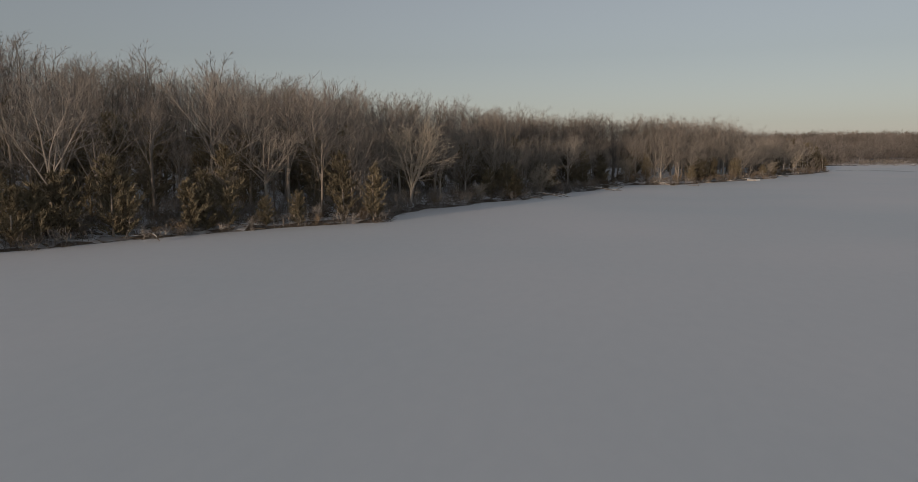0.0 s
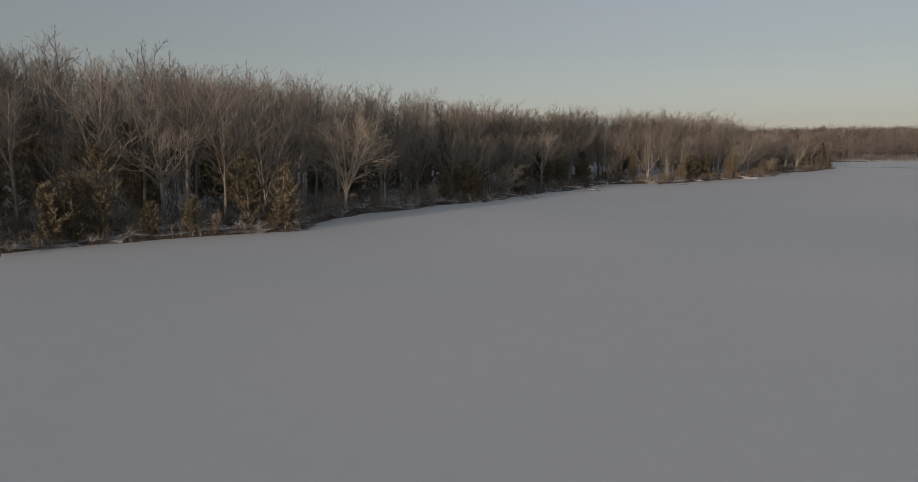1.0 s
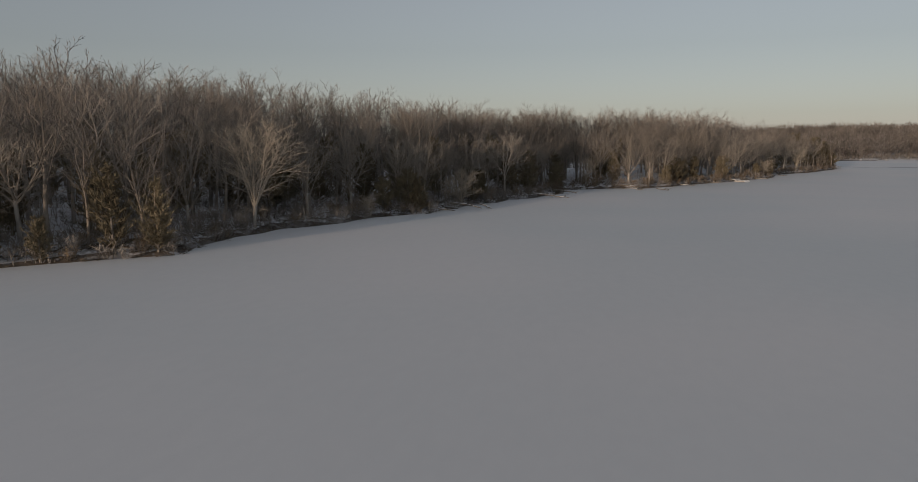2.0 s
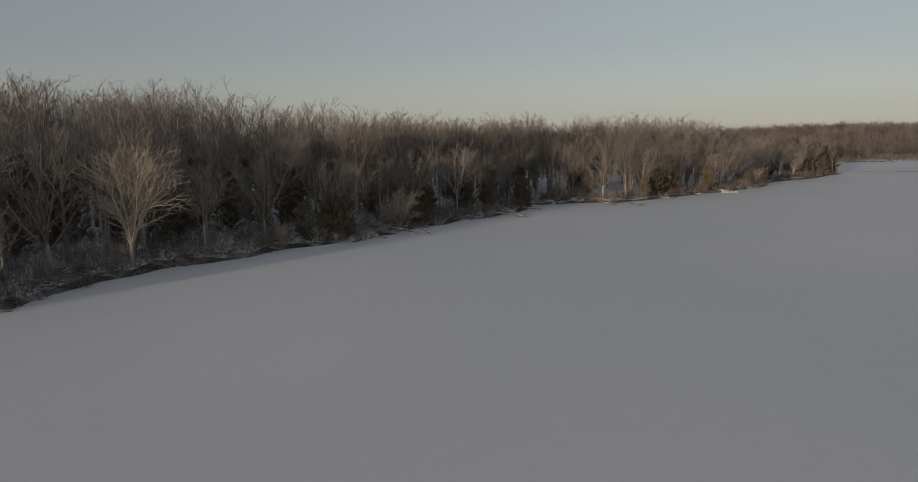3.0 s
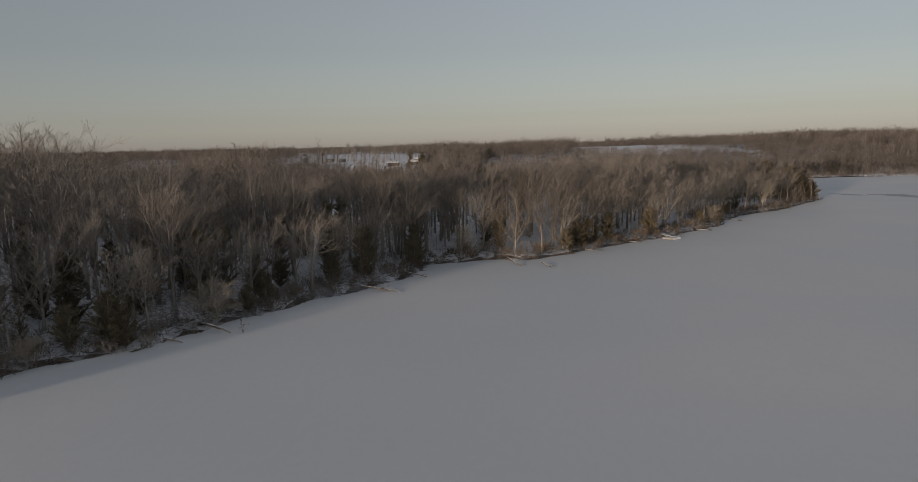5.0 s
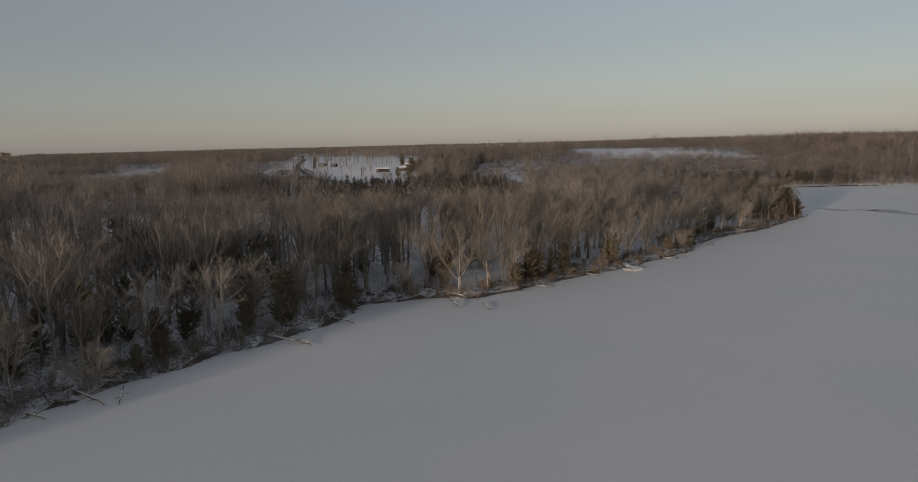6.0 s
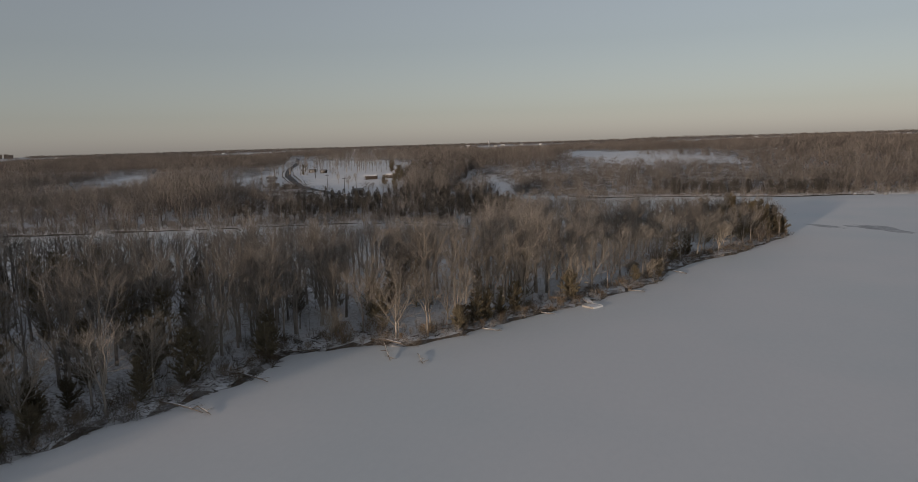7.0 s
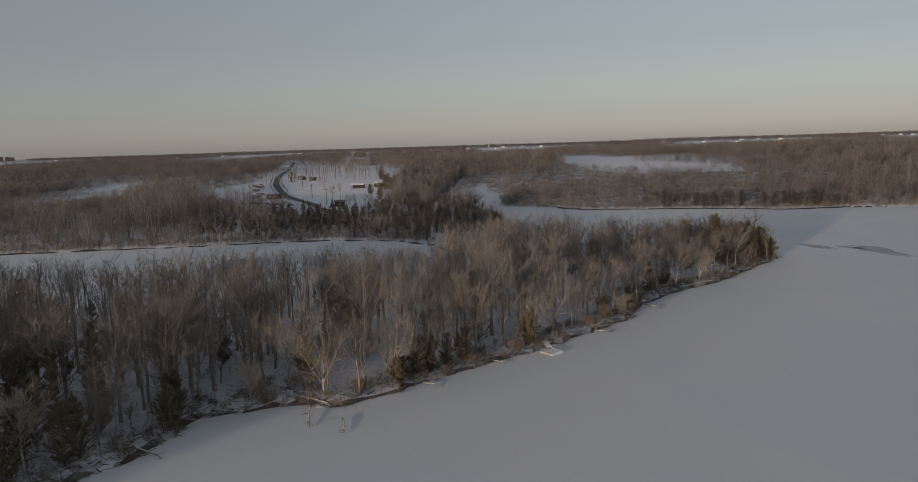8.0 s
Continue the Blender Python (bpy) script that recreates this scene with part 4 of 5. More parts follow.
build_bank_edge(INLET[8:20][::-1], 81, 0.3)
build_bank_edge([(46, 480), (62, 467), (120, 468), (158, 459), (184, 467), (196, 466.5)][::-1], 82, 0.3)

# dark conifers on the bank across the inlet
cx, cy, cr = scattered(-95, 60, 340, 500, 3.8, 35)
dk = inland(cx, cy)
ok = (dk > 1.5) & (cr.uniform(0, 1, cx.size) < np.where(cy < 402, 0.85, 0.2)) & (cx < np.where(cy < 400, 32, 16)) & (cx > -92) & ((cx > -60) | (cr.uniform(0, 1, cx.size) < 0.3)) & (open_land(cx, cy) < -2)


def pine(tall):
    """A pine in a close stand: a bare stem and a ragged dark top."""
    s = Shape().tube([(0, 0, -0.3), (0.1, 0, tall * 0.4), (0, 0, tall * 0.9)], [0.13, 0.11, 0.04], 4)
    for k in range(150):
        u, a = rng.uniform(0, 1), rng.uniform(0, 6.28)
        p = Vector((0, 0, tall * (0.42 + 0.56 * u)))
        out = Vector((math.cos(a), math.sin(a), rng.uniform(-0.1, 0.7))) * tall * 0.22 * (1.05 - u) ** 0.6 * rng.uniform(0.5, 1.1)
        s.blade(p + out * rng.uniform(0.1, 0.6), p + out, 0.24, rng.uniform(0, 3.14))
    return triangles(s)


dark_models = [whole(cedar_tree(rng, 7.5, 2.0, 190, 2.3, True)) for k in range(3)]
pine_models = [pine(rng.uniform(8, 10)) for k in range(4)]
cn = int(ok.sum())
cs = cr.uniform(0.5, 0.95, cn)
tagged(joined("conifer_belt", M_CONIFER, pine_models + dark_models[:2], cx[ok], cy[ok], height(cx[ok], cy[ok]), cr.uniform(0, 6.28, cn), cs, cs, cr.randint(0, 6, cn)),
       "belt of dark conifers on the bank of the inlet", "woodland", kind="stuff")
ex, ey, er = scattered(96, 190, 460, 484, 3.3, 36)
ok = (inland(ex, ey) > 1) & (er.uniform(0, 1, ex.size) < 0.4 * (1 + 1.6 * swell(ex, ey, 46, 51)))
en = int(ok.sum())
es = er.uniform(0.2, 1.0, en) ** 1.4 * (0.85 + 0.3 * swell(ex[ok], ey[ok], 30, 52))
es = np.maximum(es, 0.16)
tagged(joined("conifer_belt", M_CONIFER, dark_models, ex[ok], ey[ok], height(ex[ok], ey[ok]), er.uniform(0, 6.28, en), es, es, er.randint(0, 3, en)),
       "low dark conifers along the far shore", "woodland", kind="stuff")

# evergreens round the edge of the clearing
kx, ky, kr = scattered(-110, 20, 470, 660, 6.5, 38)
ok = (inland(kx, ky) > 4) & (open_land(kx, ky) < -1) & (kr.uniform(0, 1, kx.size) < 0.42) & (kx > -95 + (640 - ky) * 0.25) & (kx < -28)
kn = int(ok.sum())
ks = kr.uniform(0.8, 1.35, kn)
tagged(joined("conifer_belt", M_CONIFER, dark_models, kx[ok], ky[ok], height(kx[ok], ky[ok]), kr.uniform(0, 6.28, kn), ks, ks, kr.randint(0, 3, kn)),
       "dark evergreens round a snowy clearing", "woodland", kind="stuff")

# dark evergreens at the foot of the far bank
ex = np.concatenate([kr.uniform(92, 182, 46), kr.normal(160, 9, 22)])
ey = np.interp(ex, [95, 114, 136, 156, 178], [479.5, 471, 467.5, 462, 466.5]) + kr.uniform(0.5, 4, ex.size)
es = kr.uniform(0.6, 1.1, ex.size)
tagged(joined("conifer_belt", M_CONIFER, dark_models, ex, ey, height(ex, ey), kr.uniform(0, 6.28, ex.size), es, es, kr.randint(0, 3, ex.size)),
       "low dark evergreens at the foot of the far bank", "woodland", kind="stuff")

# a hedgerow across the hill field
gu = kr.uniform(0, 1, 90)
gx, gy = 92 + 72 * gu, 737 - 55 * gu ** 0.8 + kr.uniform(-1, 16, 90)
gs = kr.uniform(7.0, 10.0, 90)
tagged(joined("hedgerow", M_FARWOODS, broom, gx, gy, height(gx, gy), kr.uniform(0, 6.28, 90), gs * 0.9, gs, kr.randint(0, 6, 90)),
       "brown leafless hedgerow crossing a snowy field", "hedgerow", kind="stuff")

# rows of bare trees in the upper part of the clearing
ox, oy, orr = scattered(-215, -95, 632, 780, 8.0, 39)
ok = (open_land(ox, oy) > 1) & (orr.uniform(0, 1, ox.size) < 0.7)
on = int(ok.sum())
os_ = orr.uniform(0.6, 0.95, on)
tagged(joined("bare_wood", M_WOODS, deep_models, ox[ok], oy[ok], height(ox[ok], oy[ok]), orr.uniform(0, 6.28, on), os_, os_, orr.randint(0, 8, on)),
       "scattered bare trees on a snowy slope", "woodland", kind="stuff")


# ---- the floating dock and its gangway ----
def build_dock():
    dock = thing("floating_dock", 64.5, 215.6, 0.0, 50.7, "small square floating dock frozen in, snow on its boards", "dock")
    for k in range(9):
        part("plank", Shape().box((-1.3 + 0.29 * k, -1.3, 0.30), (-1.3 + 0.29 * k + 0.27, 1.3, 0.335)), M_DECK, dock)
    # Two fascia boards are white: light on the dock's edges, put into their colour.
    part("fascia", Shape().box((-1.36, -1.36, 0.05), (1.36, -1.305, 0.40)), M_WHITE, dock)
    part("fascia", Shape().box((1.305, -1.30, 0.05), (1.36, 1.30, 0.40)), M_WHITE, dock)
    part("fascia", Shape().box((-1.36, -1.30, 0.05), (-1.305, 1.30, 0.40)), M_DECK, dock)
    part("fascia", Shape().box((-1.36, 1.305, 0.05), (1.36, 1.36, 0.40)), M_DECK, dock)
    for x in (-0.8, 0.8):
        part("float", Shape().tube([(x, -1.2, 0.12), (x, 1.2, 0.12)], [0.2, 0.2], 10, True), M_TYRE, dock, "black float drum")
    part("snow_cover", snow_slab(1.22, 1.22, 0.34, 0.07), M_SNOW, dock)
    way = thing("gangway", 63.4, 219.3, 0.0, 22.0, "short pale gangway plank from the bank to a dock", "gangway")
    for k in range(10):
        part("plank", Shape().box((-0.55, -1.7 + 0.34 * k, 0.42 + 0.02 * k), (0.55, -1.7 + 0.34 * k + 0.31, 0.455 + 0.02 * k)), M_DECK, way)
    for x in (-0.5, 0.42):
        part("beam", Shape().add(*sloped_bar(x, x + 0.08, -1.7, 1.7, 0.3, 0.5, 0.12)), M_WHITE, way)
    part("snow_cover", Shape().add(*sloped_bar(-0.48, 0.48, -1.6, 1.6, 0.46, 0.65, 0.05)), M_SNOW, way)


def sloped_bar(x0, x1, y0, y1, z0, z1, deep):
    return ([(x0, y0, z0), (x1, y0, z0), (x1, y1, z1), (x0, y1, z1), (x0, y0, z0 + deep), (x1, y0, z0 + deep), (x1, y1, z1 + deep), (x0, y1, z1 + deep)],
            [(3, 2, 1, 0), (4, 5, 6, 7), (0, 1, 5, 4), (1, 2, 6, 5), (2, 3, 7, 6), (3, 0, 4, 7)])


def snow_slab(w, d, z, thick):
    """A soft cushion of snow with a rounded rim."""
    s, n = Shape(), 9
    verts, faces = [], []
    for j in range(n):
        for i in range(n):
            u, v = 2 * i / (n - 1) - 1, 2 * j / (n - 1) - 1
            rim = (1 - abs(u) ** 6) * (1 - abs(v) ** 6)
            verts.append((u * w, v * d, z + thick * rim * (0.8 + 0.2 * math.sin(3 * u + 2 * v))))
    for j in range(n - 1):
        for i in range(n - 1):
            a = j * n + i
            faces.append((a, a + 1, a + n + 1, a + n))
    return s.add(verts, faces)


build_dock()


# ---- logs and branches on the ice ----
def build_log(x0, y0, x1, y1, r, lift, stubs, seed):
    g = random.Random(seed)
    length, turn = math.hypot(x1 - x0, y1 - y0), math.degrees(math.atan2(y1 - y0, x1 - x0))
    z = ground_at(x0, y0)
    log = thing("fallen_log", x0, y0, z, turn, "weathered fallen log reaching from the bank onto the ice", "log", "logs along the shore")
    drop = max(z, lift)
    pts = [Vector((length * u, g.uniform(-0.12, 0.12) * (0 < u < 1), r * 0.8 + (drop - z) * (1 - u) - z * u * u + g.uniform(0, 0.08))) for u in (0, 0.25, 0.5, 0.75, 1)]
    part("stem", Shape().tube(pts, [r, r * 0.92, r * 0.8, r * 0.62, r * 0.35], 9, True), M_LOG, log, smooth=True)
    top = [p + Vector((0, 0, r * 0.62)) for p in pts[:4]]
    part("snow_cover", Shape().tube(top, [r * 0.4, r * 0.55, r * 0.5, r * 0.3], 7, True), M_SNOW, log, smooth=True)
    for k in range(stubs):
        u = g.uniform(0.4, 0.98)
        p = pts[0].lerp(pts[-1], u)
        a, reach = g.choice((-1, 1)) * g.uniform(0.4, 1.1), g.uniform(0.5, 1.6)
        q = p + Vector((math.cos(a) * reach, math.sin(a) * reach, g.uniform(0.0, 0.5)))
        b = Shape().tube([p, p.lerp(q, 0.5) + Vector((0, 0, 0.1)), q], [r * 0.4, r * 0.28, r * 0.1], 5)
        for j in range(4):
            w = p.lerp(q, g.uniform(0.4, 1))
            b.spike(w, w + Vector((g.uniform(0, 0.6), g.uniform(-0.5, 0.5), g.uniform(-0.05, 0.4))), r * 0.12)
        part("branch", b, M_LOG, log)


LOGS = [(17.2, 169.3, 22.2, 168.0, 0.17, 0.5, 4), (32.6, 186.9, 36.0, 179.2, 0.15, 0.4, 6), (39.3, 182.6, 41.3, 178.0, 0.13, 0.15, 4), (19.2, 180.5, 23.6, 183.2, 0.16, 0.3, 3),
        (80.8, 252.6, 85.1, 249.9, 0.16, 0.3, 3), (13.0, 157.8, 19.3, 156.8, 0.17, 0.5, 5), (2.4, 134.6, 7.6, 132.6, 0.18, 0.5, 4), (1.6, 128.8, 4.2, 128.4, 0.16, 0.2, 1),
        (31.4, 187.9, 36.6, 186.9, 0.2, 0.3, 2), (71.4, 230.0, 74.8, 229.6, 0.14, 0.2, 3), (17.6, 158.4, 20.8, 156.2, 0.12, 0.2, 3), (6.6, 137.0, 9.0, 133.0, 0.14, 0.4, 2),
        (55.4, 209.4, 57.8, 209.0, 0.13, 0.2, 2), (-33.4, 66.6, -31.0, 64.0, 0.12, 0.3, 3), (46.5, 197.5, 49.4, 197.0, 0.12, 0.25, 3)]
for k, (x0, y0, x1, y1, r, lift, stubs) in enumerate(LOGS):
    build_log(x0, y0, x1, y1, r * 0.75, lift, stubs, 60 + k)


# ---- bare patches in the snow on the lake ----
def build_patch(x, y, long, wide, turn, seed):
    g = np.random.RandomState(seed)
    waves = [(m, g.uniform(0, 6.28), g.uniform(0.5, 1.0)) for m in (2, 3, 5, 7, 11, 17, 23)]
    count, ring = 160, []
    for k in range(count):
        a = 2 * math.pi * k / count
        r = 1 + sum(0.42 * w / (m ** 0.75) * math.sin(a * m + phase) for m, phase, w in waves)
        ring.append((math.cos(a) * long * r, math.sin(a) * abs(math.sin(a)) ** 0.6 * wide * r, 0.0))
    s = Shape().add([(0, 0, 0.012)] + [(p[0] * 0.95, p[1] * 0.92, 0.012) for p in ring] + [(p[0], p[1], -0.02) for p in ring],
                    [(0, 1 + k, 1 + (k + 1) % count) for k in range(count)] + [(1 + k, 1 + count + k, 1 + count + (k + 1) % count, 1 + (k + 1) % count) for k in range(count)])
    ob = new("ice_patch", s.mesh("ice_patch", M_BARE_ICE))
    ob.matrix_basis = pose(x, y, 0.006, 0, 0, turn)
    tagged(ob, "ragged patch of bare grey ice swept clear of snow", "ice patch", "bare patches on the lake")


build_patch(139.0, 339.0, 6.0, 3.0, -44, 1)
build_patch(142.0, 333.0, 2.6, 0.35, -55, 2)
build_patch(154.0, 331.0, 12.0, 4.2, -62, 3)
build_patch(147.5, 337.5, 4.5, 1.6, -55, 4)


# ---- snowy rocks along the far shore ----
def build_rock(x, y, size, seed):
    g = random.Random(seed)
    rock = thing("shore_rock", x, y, max(ground_at(x, y), 0.0), g.uniform(0, 360), "snow-capped grey rock at the edge of the frozen lake", "rock", "rocks along the far shore")
    for name, low, high, mat in (("stone", -0.25, 0.75, M_ROOF), ("snow_cover", 0.62, 1.0, M_SNOW)):
        verts, faces, rows, turns = [], [], 5, 10
        for j in range(rows + 1):
            v = low + (high - low) * j / rows
            wide = math.sqrt(max(0.02, 1 - max(v, 0) ** 2)) * (1.06 if name == "snow_cover" else 1.0)
            for k in range(turns):
                a = 6.2832 * k / turns
                bump = 1 + 0.16 * math.sin(2 * a + seed) + 0.1 * math.sin(5 * a + 3 * v + seed)
                verts.append((math.cos(a) * wide * bump * size * 1.3, math.sin(a) * wide * bump * size, v * size * 0.8))
        for j in range(rows):
            for k in range(turns):
                p, q = j * turns + k, j * turns + (k + 1) % turns
                faces.append((p, q, q + turns, p + turns))
        faces.append(tuple(range(rows * turns, (rows + 1) * turns)))
        part(name, Shape().add(verts, faces), mat, rock, smooth=True)


for k, (x, y, size) in enumerate(ROCKS):
    build_rock(x, y, size, k + 3)


# ---- the road through the clearing ----


def smooth_line(points, parts):
    out = []
    for k in range(len(points) - 1):
        a, b, c, d = (Vector(points[min(max(k + i, 0), len(points) - 1)]) for i in (-1, 0, 1, 2))
        for j in range(parts):
            u = j / parts
            out.append(0.5 * ((2 * b) + (c - a) * u + (2 * a - 5 * b + 4 * c - d) * u * u + (3 * b - a - 3 * c + d) * u ** 3))
    return out + [Vector(points[-1])]


def strip(points, offset, wide, lift):
    s, verts, faces = Shape(), [], []
    for k, p in enumerate(points):
        along = (points[min(k + 1, len(points) - 1)] - points[max(k - 1, 0)]).normalized()
        side = Vector((along.y, -along.x))
        for o in (offset - wide / 2, offset - wide / 4, offset, offset + wide / 4, offset + wide / 2):
            q = p + side * o
            verts.append((q.x, q.y, ground_at(q.x, q.y) + lift))
    for k in range(len(points) - 1):
        for j in range(4):
            a = k * 5 + j
            faces.append((a, a + 1, a + 6, a + 5))
    return s.add(verts, faces)


road_line = smooth_line(ROAD, 8)
road = new("road", strip(road_line, 0, 5.0, 0.25).mesh("road", M_ROAD))
tagged(road, "cleared grey asphalt road winding between snowy fields", "road", kind="structure")


def build_rail(offset, first, last):
    pts = []
    for k in range(first, last):
        p, q = road_line[k], road_line[k + 1]
        along = (q - p).normalized()
        w = p + Vector((along.y, -along.x)) * offset
        pts.append(Vector((w.x, w.y, ground_at(w.x, w.y))))
    rail = thing("guard_rail", pts[0].x, pts[0].y, pts[0].z, 0, "dark roadside guard rail on short posts", "guard rail", "guard rails of the road")
    local = [p - pts[0] for p in pts]
    part("rail", Shape().tube([p + Vector((0, 0, 0.75)) for p in local], [0.22] * len(local), 4, True), M_DARKWOOD, rail)
    for p in local:
        part("post", Shape().box((p.x - 0.1, p.y - 0.1, p.z - 0.3), (p.x + 0.1, p.y + 0.1, p.z + 0.7)), M_DARKWOOD, rail)


build_rail(-4.6, 18, 50)
build_rail(4.6, 24, 46)


# ---- buildings, vehicles and poles across the inlet ----
def build_house(x, y, turn, long, deep, wall_h, roof_h, wall, roof, label, name="house", windows=3, door=True, open_side=False, z=None):
    z = ground_at(x, y) if z is None else z
    house = thing(name, x, y, z, turn, label, "building", "buildings across the inlet")
    a, b = long / 2, deep / 2
    if open_side:
        part("wall", Shape().box((-a, b - 0.2, -0.5), (a, b, wall_h)), wall, house)
        for k in range(6):
            px = -a + 0.15 + (long - 0.3) * k / 5
            part("post", Shape().box((px - 0.15, -b, -0.5), (px + 0.15, -b + 0.3, wall_h)), wall, house)
    else:
        for lo, hi in (((-a, -b, -0.5), (a, -b + 0.2, wall_h)), ((-a, b - 0.2, -0.5), (a, b, wall_h)), ((-a, -b + 0.2, -0.5), (-a + 0.2, b - 0.2, wall_h)), ((a - 0.2, -b + 0.2, -0.5), (a, b - 0.2, wall_h))):
            part("wall", Shape().box(lo, hi), wall, house)
    o = 0.45
    s = Shape()
    s.add([(-a - o, -b - o, wall_h), (a + o, -b - o, wall_h), (a + o, 0, wall_h + roof_h), (-a - o, 0, wall_h + roof_h), (a + o, b + o, wall_h), (-a - o, b + o, wall_h),
           (-a - o, -b - o, wall_h + 0.2), (a + o, -b - o, wall_h + 0.2), (a + o, 0, wall_h + roof_h + 0.22), (-a - o, 0, wall_h + roof_h + 0.22), (a + o, b + o, wall_h + 0.2), (-a - o, b + o, wall_h + 0.2)],
          [(0, 3, 2, 1), (3, 5, 4, 2), (6, 7, 8, 9), (9, 8, 10, 11), (0, 1, 7, 6), (5, 11, 10, 4), (1, 2, 8, 7), (2, 4, 10, 8), (0, 6, 9, 3), (3, 9, 11, 5)])
    part("roof", s, roof, house)
    for e in (-a + 0.05, a - 0.05):
        part("gable", Shape().add([(e, -b, wall_h), (e, b, wall_h), (e, 0, wall_h + roof_h - 0.05), (e - 0.1, -b, wall_h), (e - 0.1, b, wall_h), (e - 0.1, 0, wall_h + roof_h - 0.05)],
                                  [(0, 1, 2), (5, 4, 3), (0, 2, 5, 3), (1, 4, 5, 2)]), wall, house)
    for k in range(0 if open_side else windows):
        px = -a + long * (k + 0.7) / (windows + 0.4)
        win = part("window", Shape().box((px - 0.6, -b - 0.04, wall_h * 0.36), (px + 0.6, -b + 0.02, wall_h * 0.78)), M_WHITE, house)
        part("pane", Shape().box((px - 0.5, -b - 0.06, wall_h * 0.4), (px + 0.5, -b - 0.03, wall_h * 0.74)), M_GLASS, win)
    if door and not open_side:
        part("door", Shape().box((a - 1.7, -b - 0.05, 0.0), (a - 0.7, -b + 0.02, 2.05)), M_DARKWOOD, house)
    return house


build_house(-137, 517.5, -8, 8.5, 3.6, 2.5, 0.6, M_DARKWOOD, M_DARKWOOD, "low dark wooden shed standing on open snow", "shed", 2)
build_house(-67.6, 455, 15, 5.0, 3.4, 2.5, 0.8, M_DARKWOOD, M_ROOF, "small dark shed beside the road", "shed", 1)
build_house(-99.5, 571, 6, 9.0, 4.5, 2.4, 0.7, M_DARKWOOD, M_SNOW, "open-sided picnic shelter with a snowy roof", "shelter", 0, False, True)
build_house(-86, 578, 4, 7.0, 4.0, 2.2, 0.8, M_DARKWOOD, M_SNOW, "dark hut with snow on its roof", "hut", 2)
build_house(-92, 618, 4, 6.0, 4.0, 2.2, 0.9, M_BROWN, M_SNOW, "small brown house with a snowy roof above a field", "house", 4)
build_house(-186, 668, -10, 5.6, 4.0, 2.2, 1.0, M_BROWN, M_ROOF, "dark brown house near the road", "house", 3)
build_house(-168, 650, -6, 4.6, 3.4, 2.1, 0.9, M_DARKWOOD, M_ROOF, "small dark wooden house beside the road", "house", 2)
for x, y, long, wall, roof in ((-640, 2040, 40, M_WHITE, M_SNOW), (-605, 2030, 30, M_WHITE, M_ROOF), (-570, 1990, 26, M_WHITE, M_SNOW), (-340, 2190, 30, M_WHITE, M_SNOW), (-265, 2240, 24, M_WHITE, M_ROOF),
                               (-240, 2210, 26, M_WALL, M_SNOW), (20, 2260, 26, M_WHITE, M_SNOW), (70, 2250, 22, M_WALL, M_ROOF), (330, 2180, 30, M_WHITE, M_SNOW), (420, 2200, 26, M_WHITE, M_ROOF),
                               (540, 2230, 34, M_WHITE, M_SNOW), (-820, 2260, 30, M_WALL, M_SNOW), (-1180, 1480, 22, M_WHITE, M_SNOW), (-700, 1080, 14, M_WHITE, M_SNOW), (-560, 905, 12, M_WALL, M_SNOW), (500, 2600, 34, M_WHITE, M_SNOW), (560, 2640, 30, M_WALL, M_SNOW), (620, 2600, 34, M_WHITE, M_ROOF),
                               (960, 2560, 34, M_WHITE, M_SNOW), (1010, 2600, 34, M_WHITE, M_SNOW), (-280, 2500, 34, M_WHITE, M_SNOW), (-220, 2540, 30, M_WALL, M_SNOW), (-1000, 2450, 34, M_WHITE, M_SNOW),
                               (-1060, 2500, 30, M_WALL, M_SNOW), (-2050, 2500, 34, M_WHITE, M_SNOW), (700, 2380, 26, M_WALL, M_SNOW), (790, 2450, 30, M_WHITE, M_ROOF), (860, 2420, 24, M_WALL, M_SNOW),
                               (1120, 2620, 30, M_WHITE, M_SNOW), (230, 2320, 26, M_WALL, M_SNOW), (150, 2240, 24, M_WHITE, M_ROOF), (-60, 2300, 28, M_WALL, M_SNOW), (-140, 2380, 26, M_WHITE, M_SNOW), (-430, 2150, 26, M_WALL, M_SNOW),
                               (-500, 2060, 24, M_WHITE, M_SNOW), (-900, 2380, 30, M_WALL, M_SNOW), (-1300, 2450, 30, M_WHITE, M_SNOW)):
    build_house(x, y, rng.uniform(-15, 15), long * 0.34, long * 0.24, 3.6 if y > 1500 else 2.8, 1.6, wall, roof, "distant pale house among brown woods", "house", 4)


def build_tower(x, y):
    z = ground_at(x, y)
    t = thing("water_tower", x, y, z - 3, 0, "pale grey water tower far off above the woods", "water tower")
    for k in range(6):
        a = k * math.pi / 3
        part("leg", Shape().tube([(3.2 * math.cos(a), 3.2 * math.sin(a), -1), (2.3 * math.cos(a), 2.3 * math.sin(a), 15)], [0.3, 0.25], 6, True), M_METAL, t)
    part("tank", Shape().tube([(0, 0, 14.0), (0, 0, 15.0), (0, 0, 19.5), (0, 0, 21), (0, 0, 21.8)], [1.2, 2.7, 2.8, 2.0, 0.3], 20, True), M_METAL, t, smooth=True)
    part("riser", Shape().tube([(0, 0, -1), (0, 0, 14.5)], [0.8, 0.8], 10), M_METAL, t)


build_tower(-303, 2346)


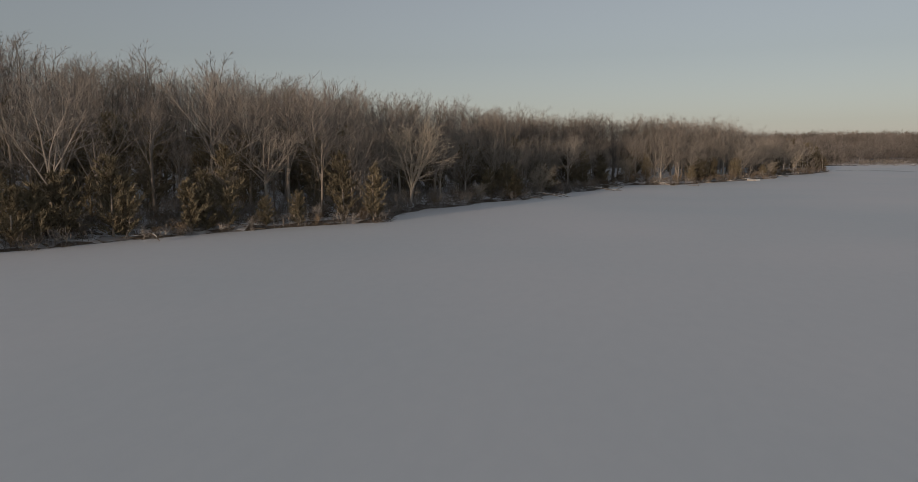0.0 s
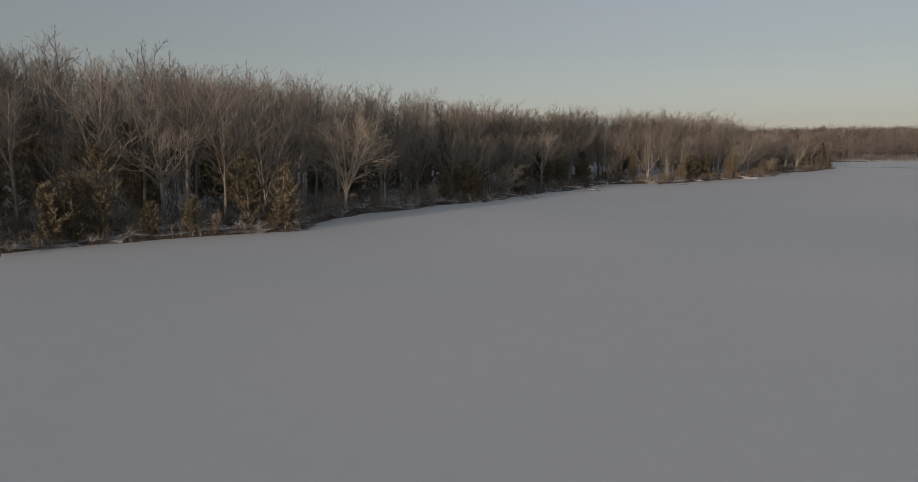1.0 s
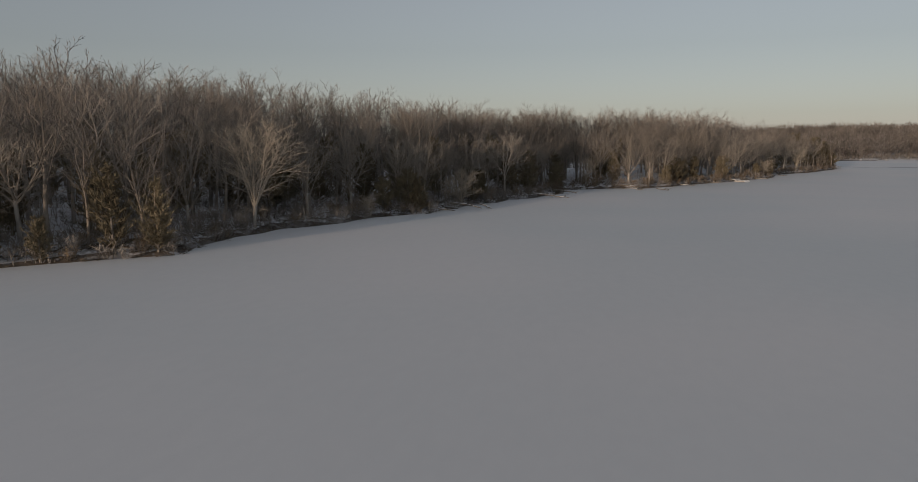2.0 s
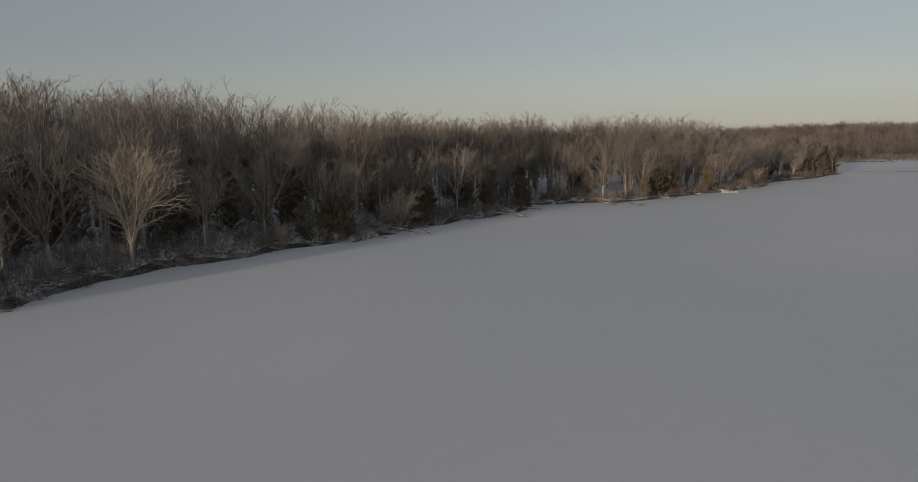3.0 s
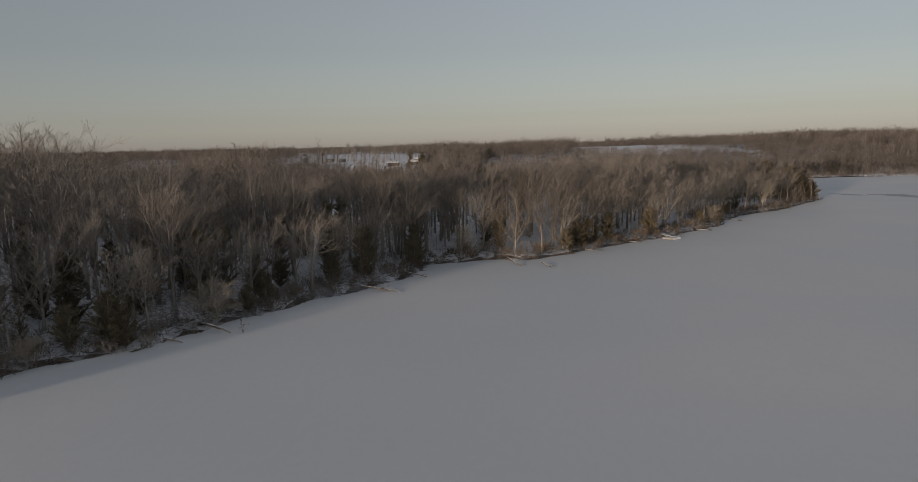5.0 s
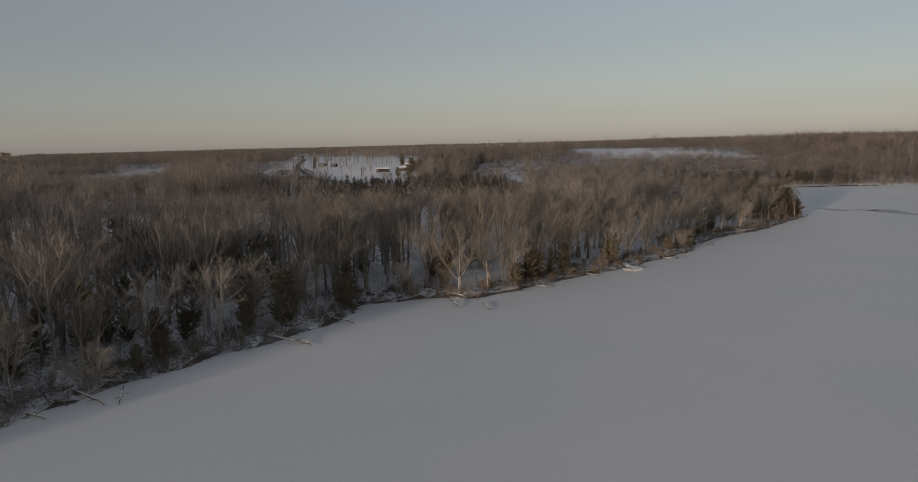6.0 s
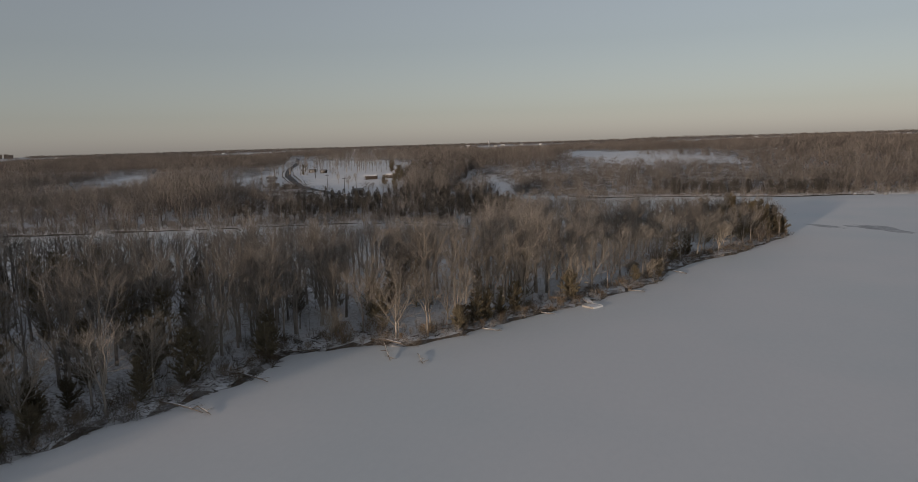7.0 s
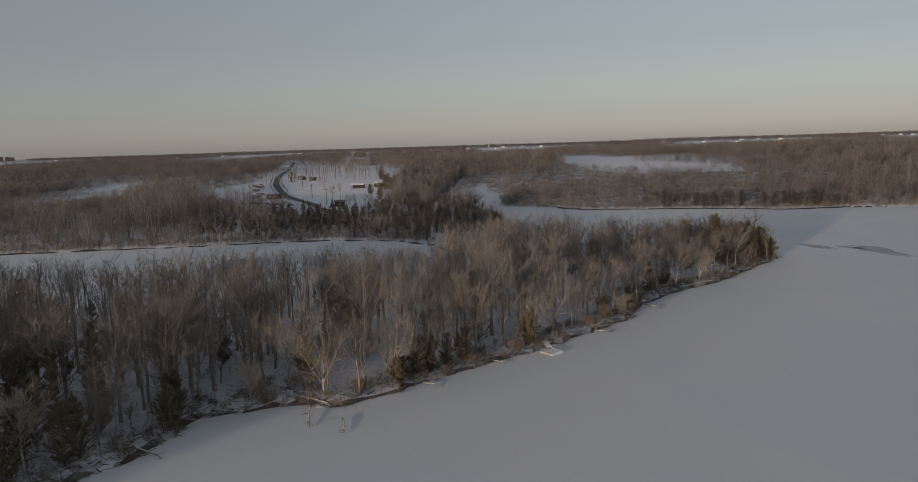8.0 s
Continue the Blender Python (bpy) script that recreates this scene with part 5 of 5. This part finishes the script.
def build_block(x, y, w, h):
    b = thing("tower_block", x, y, ground_at(x, y), 40, "grey high building on the hazy horizon", "building", "high buildings on the horizon")
    part("body", Shape().box((-w / 2, -w / 3, -2), (w / 2, w / 3, h)), M_BROWN, b)
    part("parapet", Shape().box((-w / 2 - 0.4, -w / 3 - 0.4, h), (w / 2 + 0.4, w / 3 + 0.4, h + 1.5)), M_ROOF, b)
    for k in range(int(h // 4)):
        part("window_band", Shape().box((-w / 2 + 1, -w / 3 - 0.3, 2 + 4 * k), (w / 2 - 1, -w / 3 + 0.1, 3.8 + 4 * k)), M_GLASS, b)


for x, y, w, h in ((-2960, 3160, 20, 21), (-2905, 3170, 24, 18), (-2990, 3230, 18, 23)):
    build_block(x, y, w, h)


def build_car(x, y, turn, paint, label):
    c = thing("parked_car", x, y, ground_at(x, y), turn, label, "car", "parked cars")
    part("body", Shape().add([(-2.1, -0.85, 0.3), (2.1, -0.85, 0.3), (2.1, 0.85, 0.3), (-2.1, 0.85, 0.3), (-2.15, -0.88, 0.75), (2.15, -0.88, 0.7), (2.15, 0.88, 0.7), (-2.15, 0.88, 0.75),
                              (-2.05, -0.8, 0.95), (2.0, -0.8, 0.88), (2.0, 0.8, 0.88), (-2.05, 0.8, 0.95)],
                             [(3, 2, 1, 0), (0, 1, 5, 4), (1, 2, 6, 5), (2, 3, 7, 6), (3, 0, 4, 7), (4, 5, 9, 8), (5, 6, 10, 9), (6, 7, 11, 10), (7, 4, 8, 11), (8, 9, 10, 11)]), paint, c)
    part("cabin", Shape().add([(-1.7, -0.76, 0.93), (1.0, -0.76, 0.9), (1.0, 0.76, 0.9), (-1.7, 0.76, 0.93), (-1.3, -0.6, 1.45), (0.35, -0.6, 1.47), (0.35, 0.6, 1.47), (-1.3, 0.6, 1.45)],
                              [(0, 1, 5, 4), (1, 2, 6, 5), (2, 3, 7, 6), (3, 0, 4, 7), (4, 5, 6, 7)]), M_GLASS, c, "dark car windows")
    part("roof_snow", Shape().box((-1.25, -0.56, 1.46), (0.3, 0.56, 1.54)), M_SNOW, c)
    for wx_, wy_ in ((-1.35, -0.8), (1.35, -0.8), (-1.35, 0.8), (1.35, 0.8)):
        part("wheel", Shape().tube([(wx_, wy_ - 0.1, 0.32), (wx_, wy_ + 0.1, 0.32)], [0.32, 0.32], 14, True), M_TYRE, c)


for k in range(7):
    build_car(-134 + 6.0 * k, 472.5 - 2.3 * k + 1.2 * (k % 2), 82 + 4 * (k % 3), (M_PAINT_GREY, M_PAINT_RED, M_WHITE)[k % 3], ("silver car parked on snow", "dark red car parked on snow", "white car parked on snow")[k % 3] + " by the clearing")


def build_trailer(x, y, turn):
    c = thing("camper_trailer", x, y, ground_at(x, y), turn, "grey camper trailer with a snowy roof parked in a row", "trailer", "row of camper trailers")
    part("body", Shape().box((-2.6, -1.1, 0.5), (2.6, 1.1, 2.3)), M_ROOF, c)
    part("roof_snow", Shape().box((-2.5, -1.0, 2.3), (2.5, 1.0, 2.4)), M_SNOW, c)
    for px in (-1.8, 0.2, 1.8):
        part("window", Shape().box((px - 0.4, -1.14, 1.3), (px + 0.4, -1.08, 1.9)), M_GLASS, c)
    for px in (-0.5, 0.5):
        part("wheel", Shape().tube([(px, -1.12, 0.35), (px, -0.9, 0.35)], [0.35, 0.35], 12, True), M_TYRE, c)
        part("wheel", Shape().tube([(px, 0.9, 0.35), (px, 1.12, 0.35)], [0.35, 0.35], 12, True), M_TYRE, c)
    part("hitch", Shape().tube([(2.55, 0, 0.55), (3.6, 0, 0.4)], [0.08, 0.06], 6, True), M_METAL, c)


for k in range(6):
    build_trailer(-153 - 10.5 * k + (k % 2) * 3, 524 + 20 * k, 12 + 9 * (k % 3))


def build_pole(x, y, tall):
    p = thing("utility_pole", x, y, ground_at(x, y), 20, "dark wooden utility pole in the snow", "pole", "utility poles")
    part("shaft", Shape().tube([(0, 0, -0.5), (0, 0, tall)], [0.2, 0.14], 8, True), M_DARKWOOD, p)
    part("crossarm", Shape().box((-1.2, -0.08, tall - 0.9), (1.2, 0.08, tall - 0.7)), M_DARKWOOD, p)


for x, y in ((-78, 462), (-112, 520), (-150, 590), (-196, 676)):
    build_pole(x, y, 9.0)

# trees that stand alone in the clearing
for k, (x, y, s) in enumerate(((-101, 628, 1.5), (-72, 548, 1.4), (-76, 530, 1.3), (-66, 520, 1.2), (-182, 640, 1.1), (-60, 500, 1.3), (-74, 560, 1.3))):
    CEDAR.plant(k, x, y, rng.uniform(0, 360), s)
for k, (x, y, s) in enumerate(((-120, 560, 0.5), (-128, 580, 0.5), (-140, 600, 0.5), (-92, 505, 0.7), (-84, 498, 0.75), (-118, 640, 0.9), (-132, 655, 0.9), (-146, 672, 0.9), (-160, 690, 0.95), (-108, 652, 0.9),
                               (-176, 712, 1.0), (-190, 726, 1.0), (-205, 610, 0.8), (-196, 560, 0.8))):
    FOREST.plant(k, x, y, rng.uniform(0, 360), s)
edge = random.Random(71)
for k in range(16):
    x = edge.uniform(-58, -40) if k < 7 else edge.uniform(-132, -84)
    FOREST.plant(k, x, 452 + edge.uniform(-22, 14) if k < 7 else 442 + edge.uniform(-12, 14), edge.uniform(0, 360), edge.uniform(0.42, 0.62))
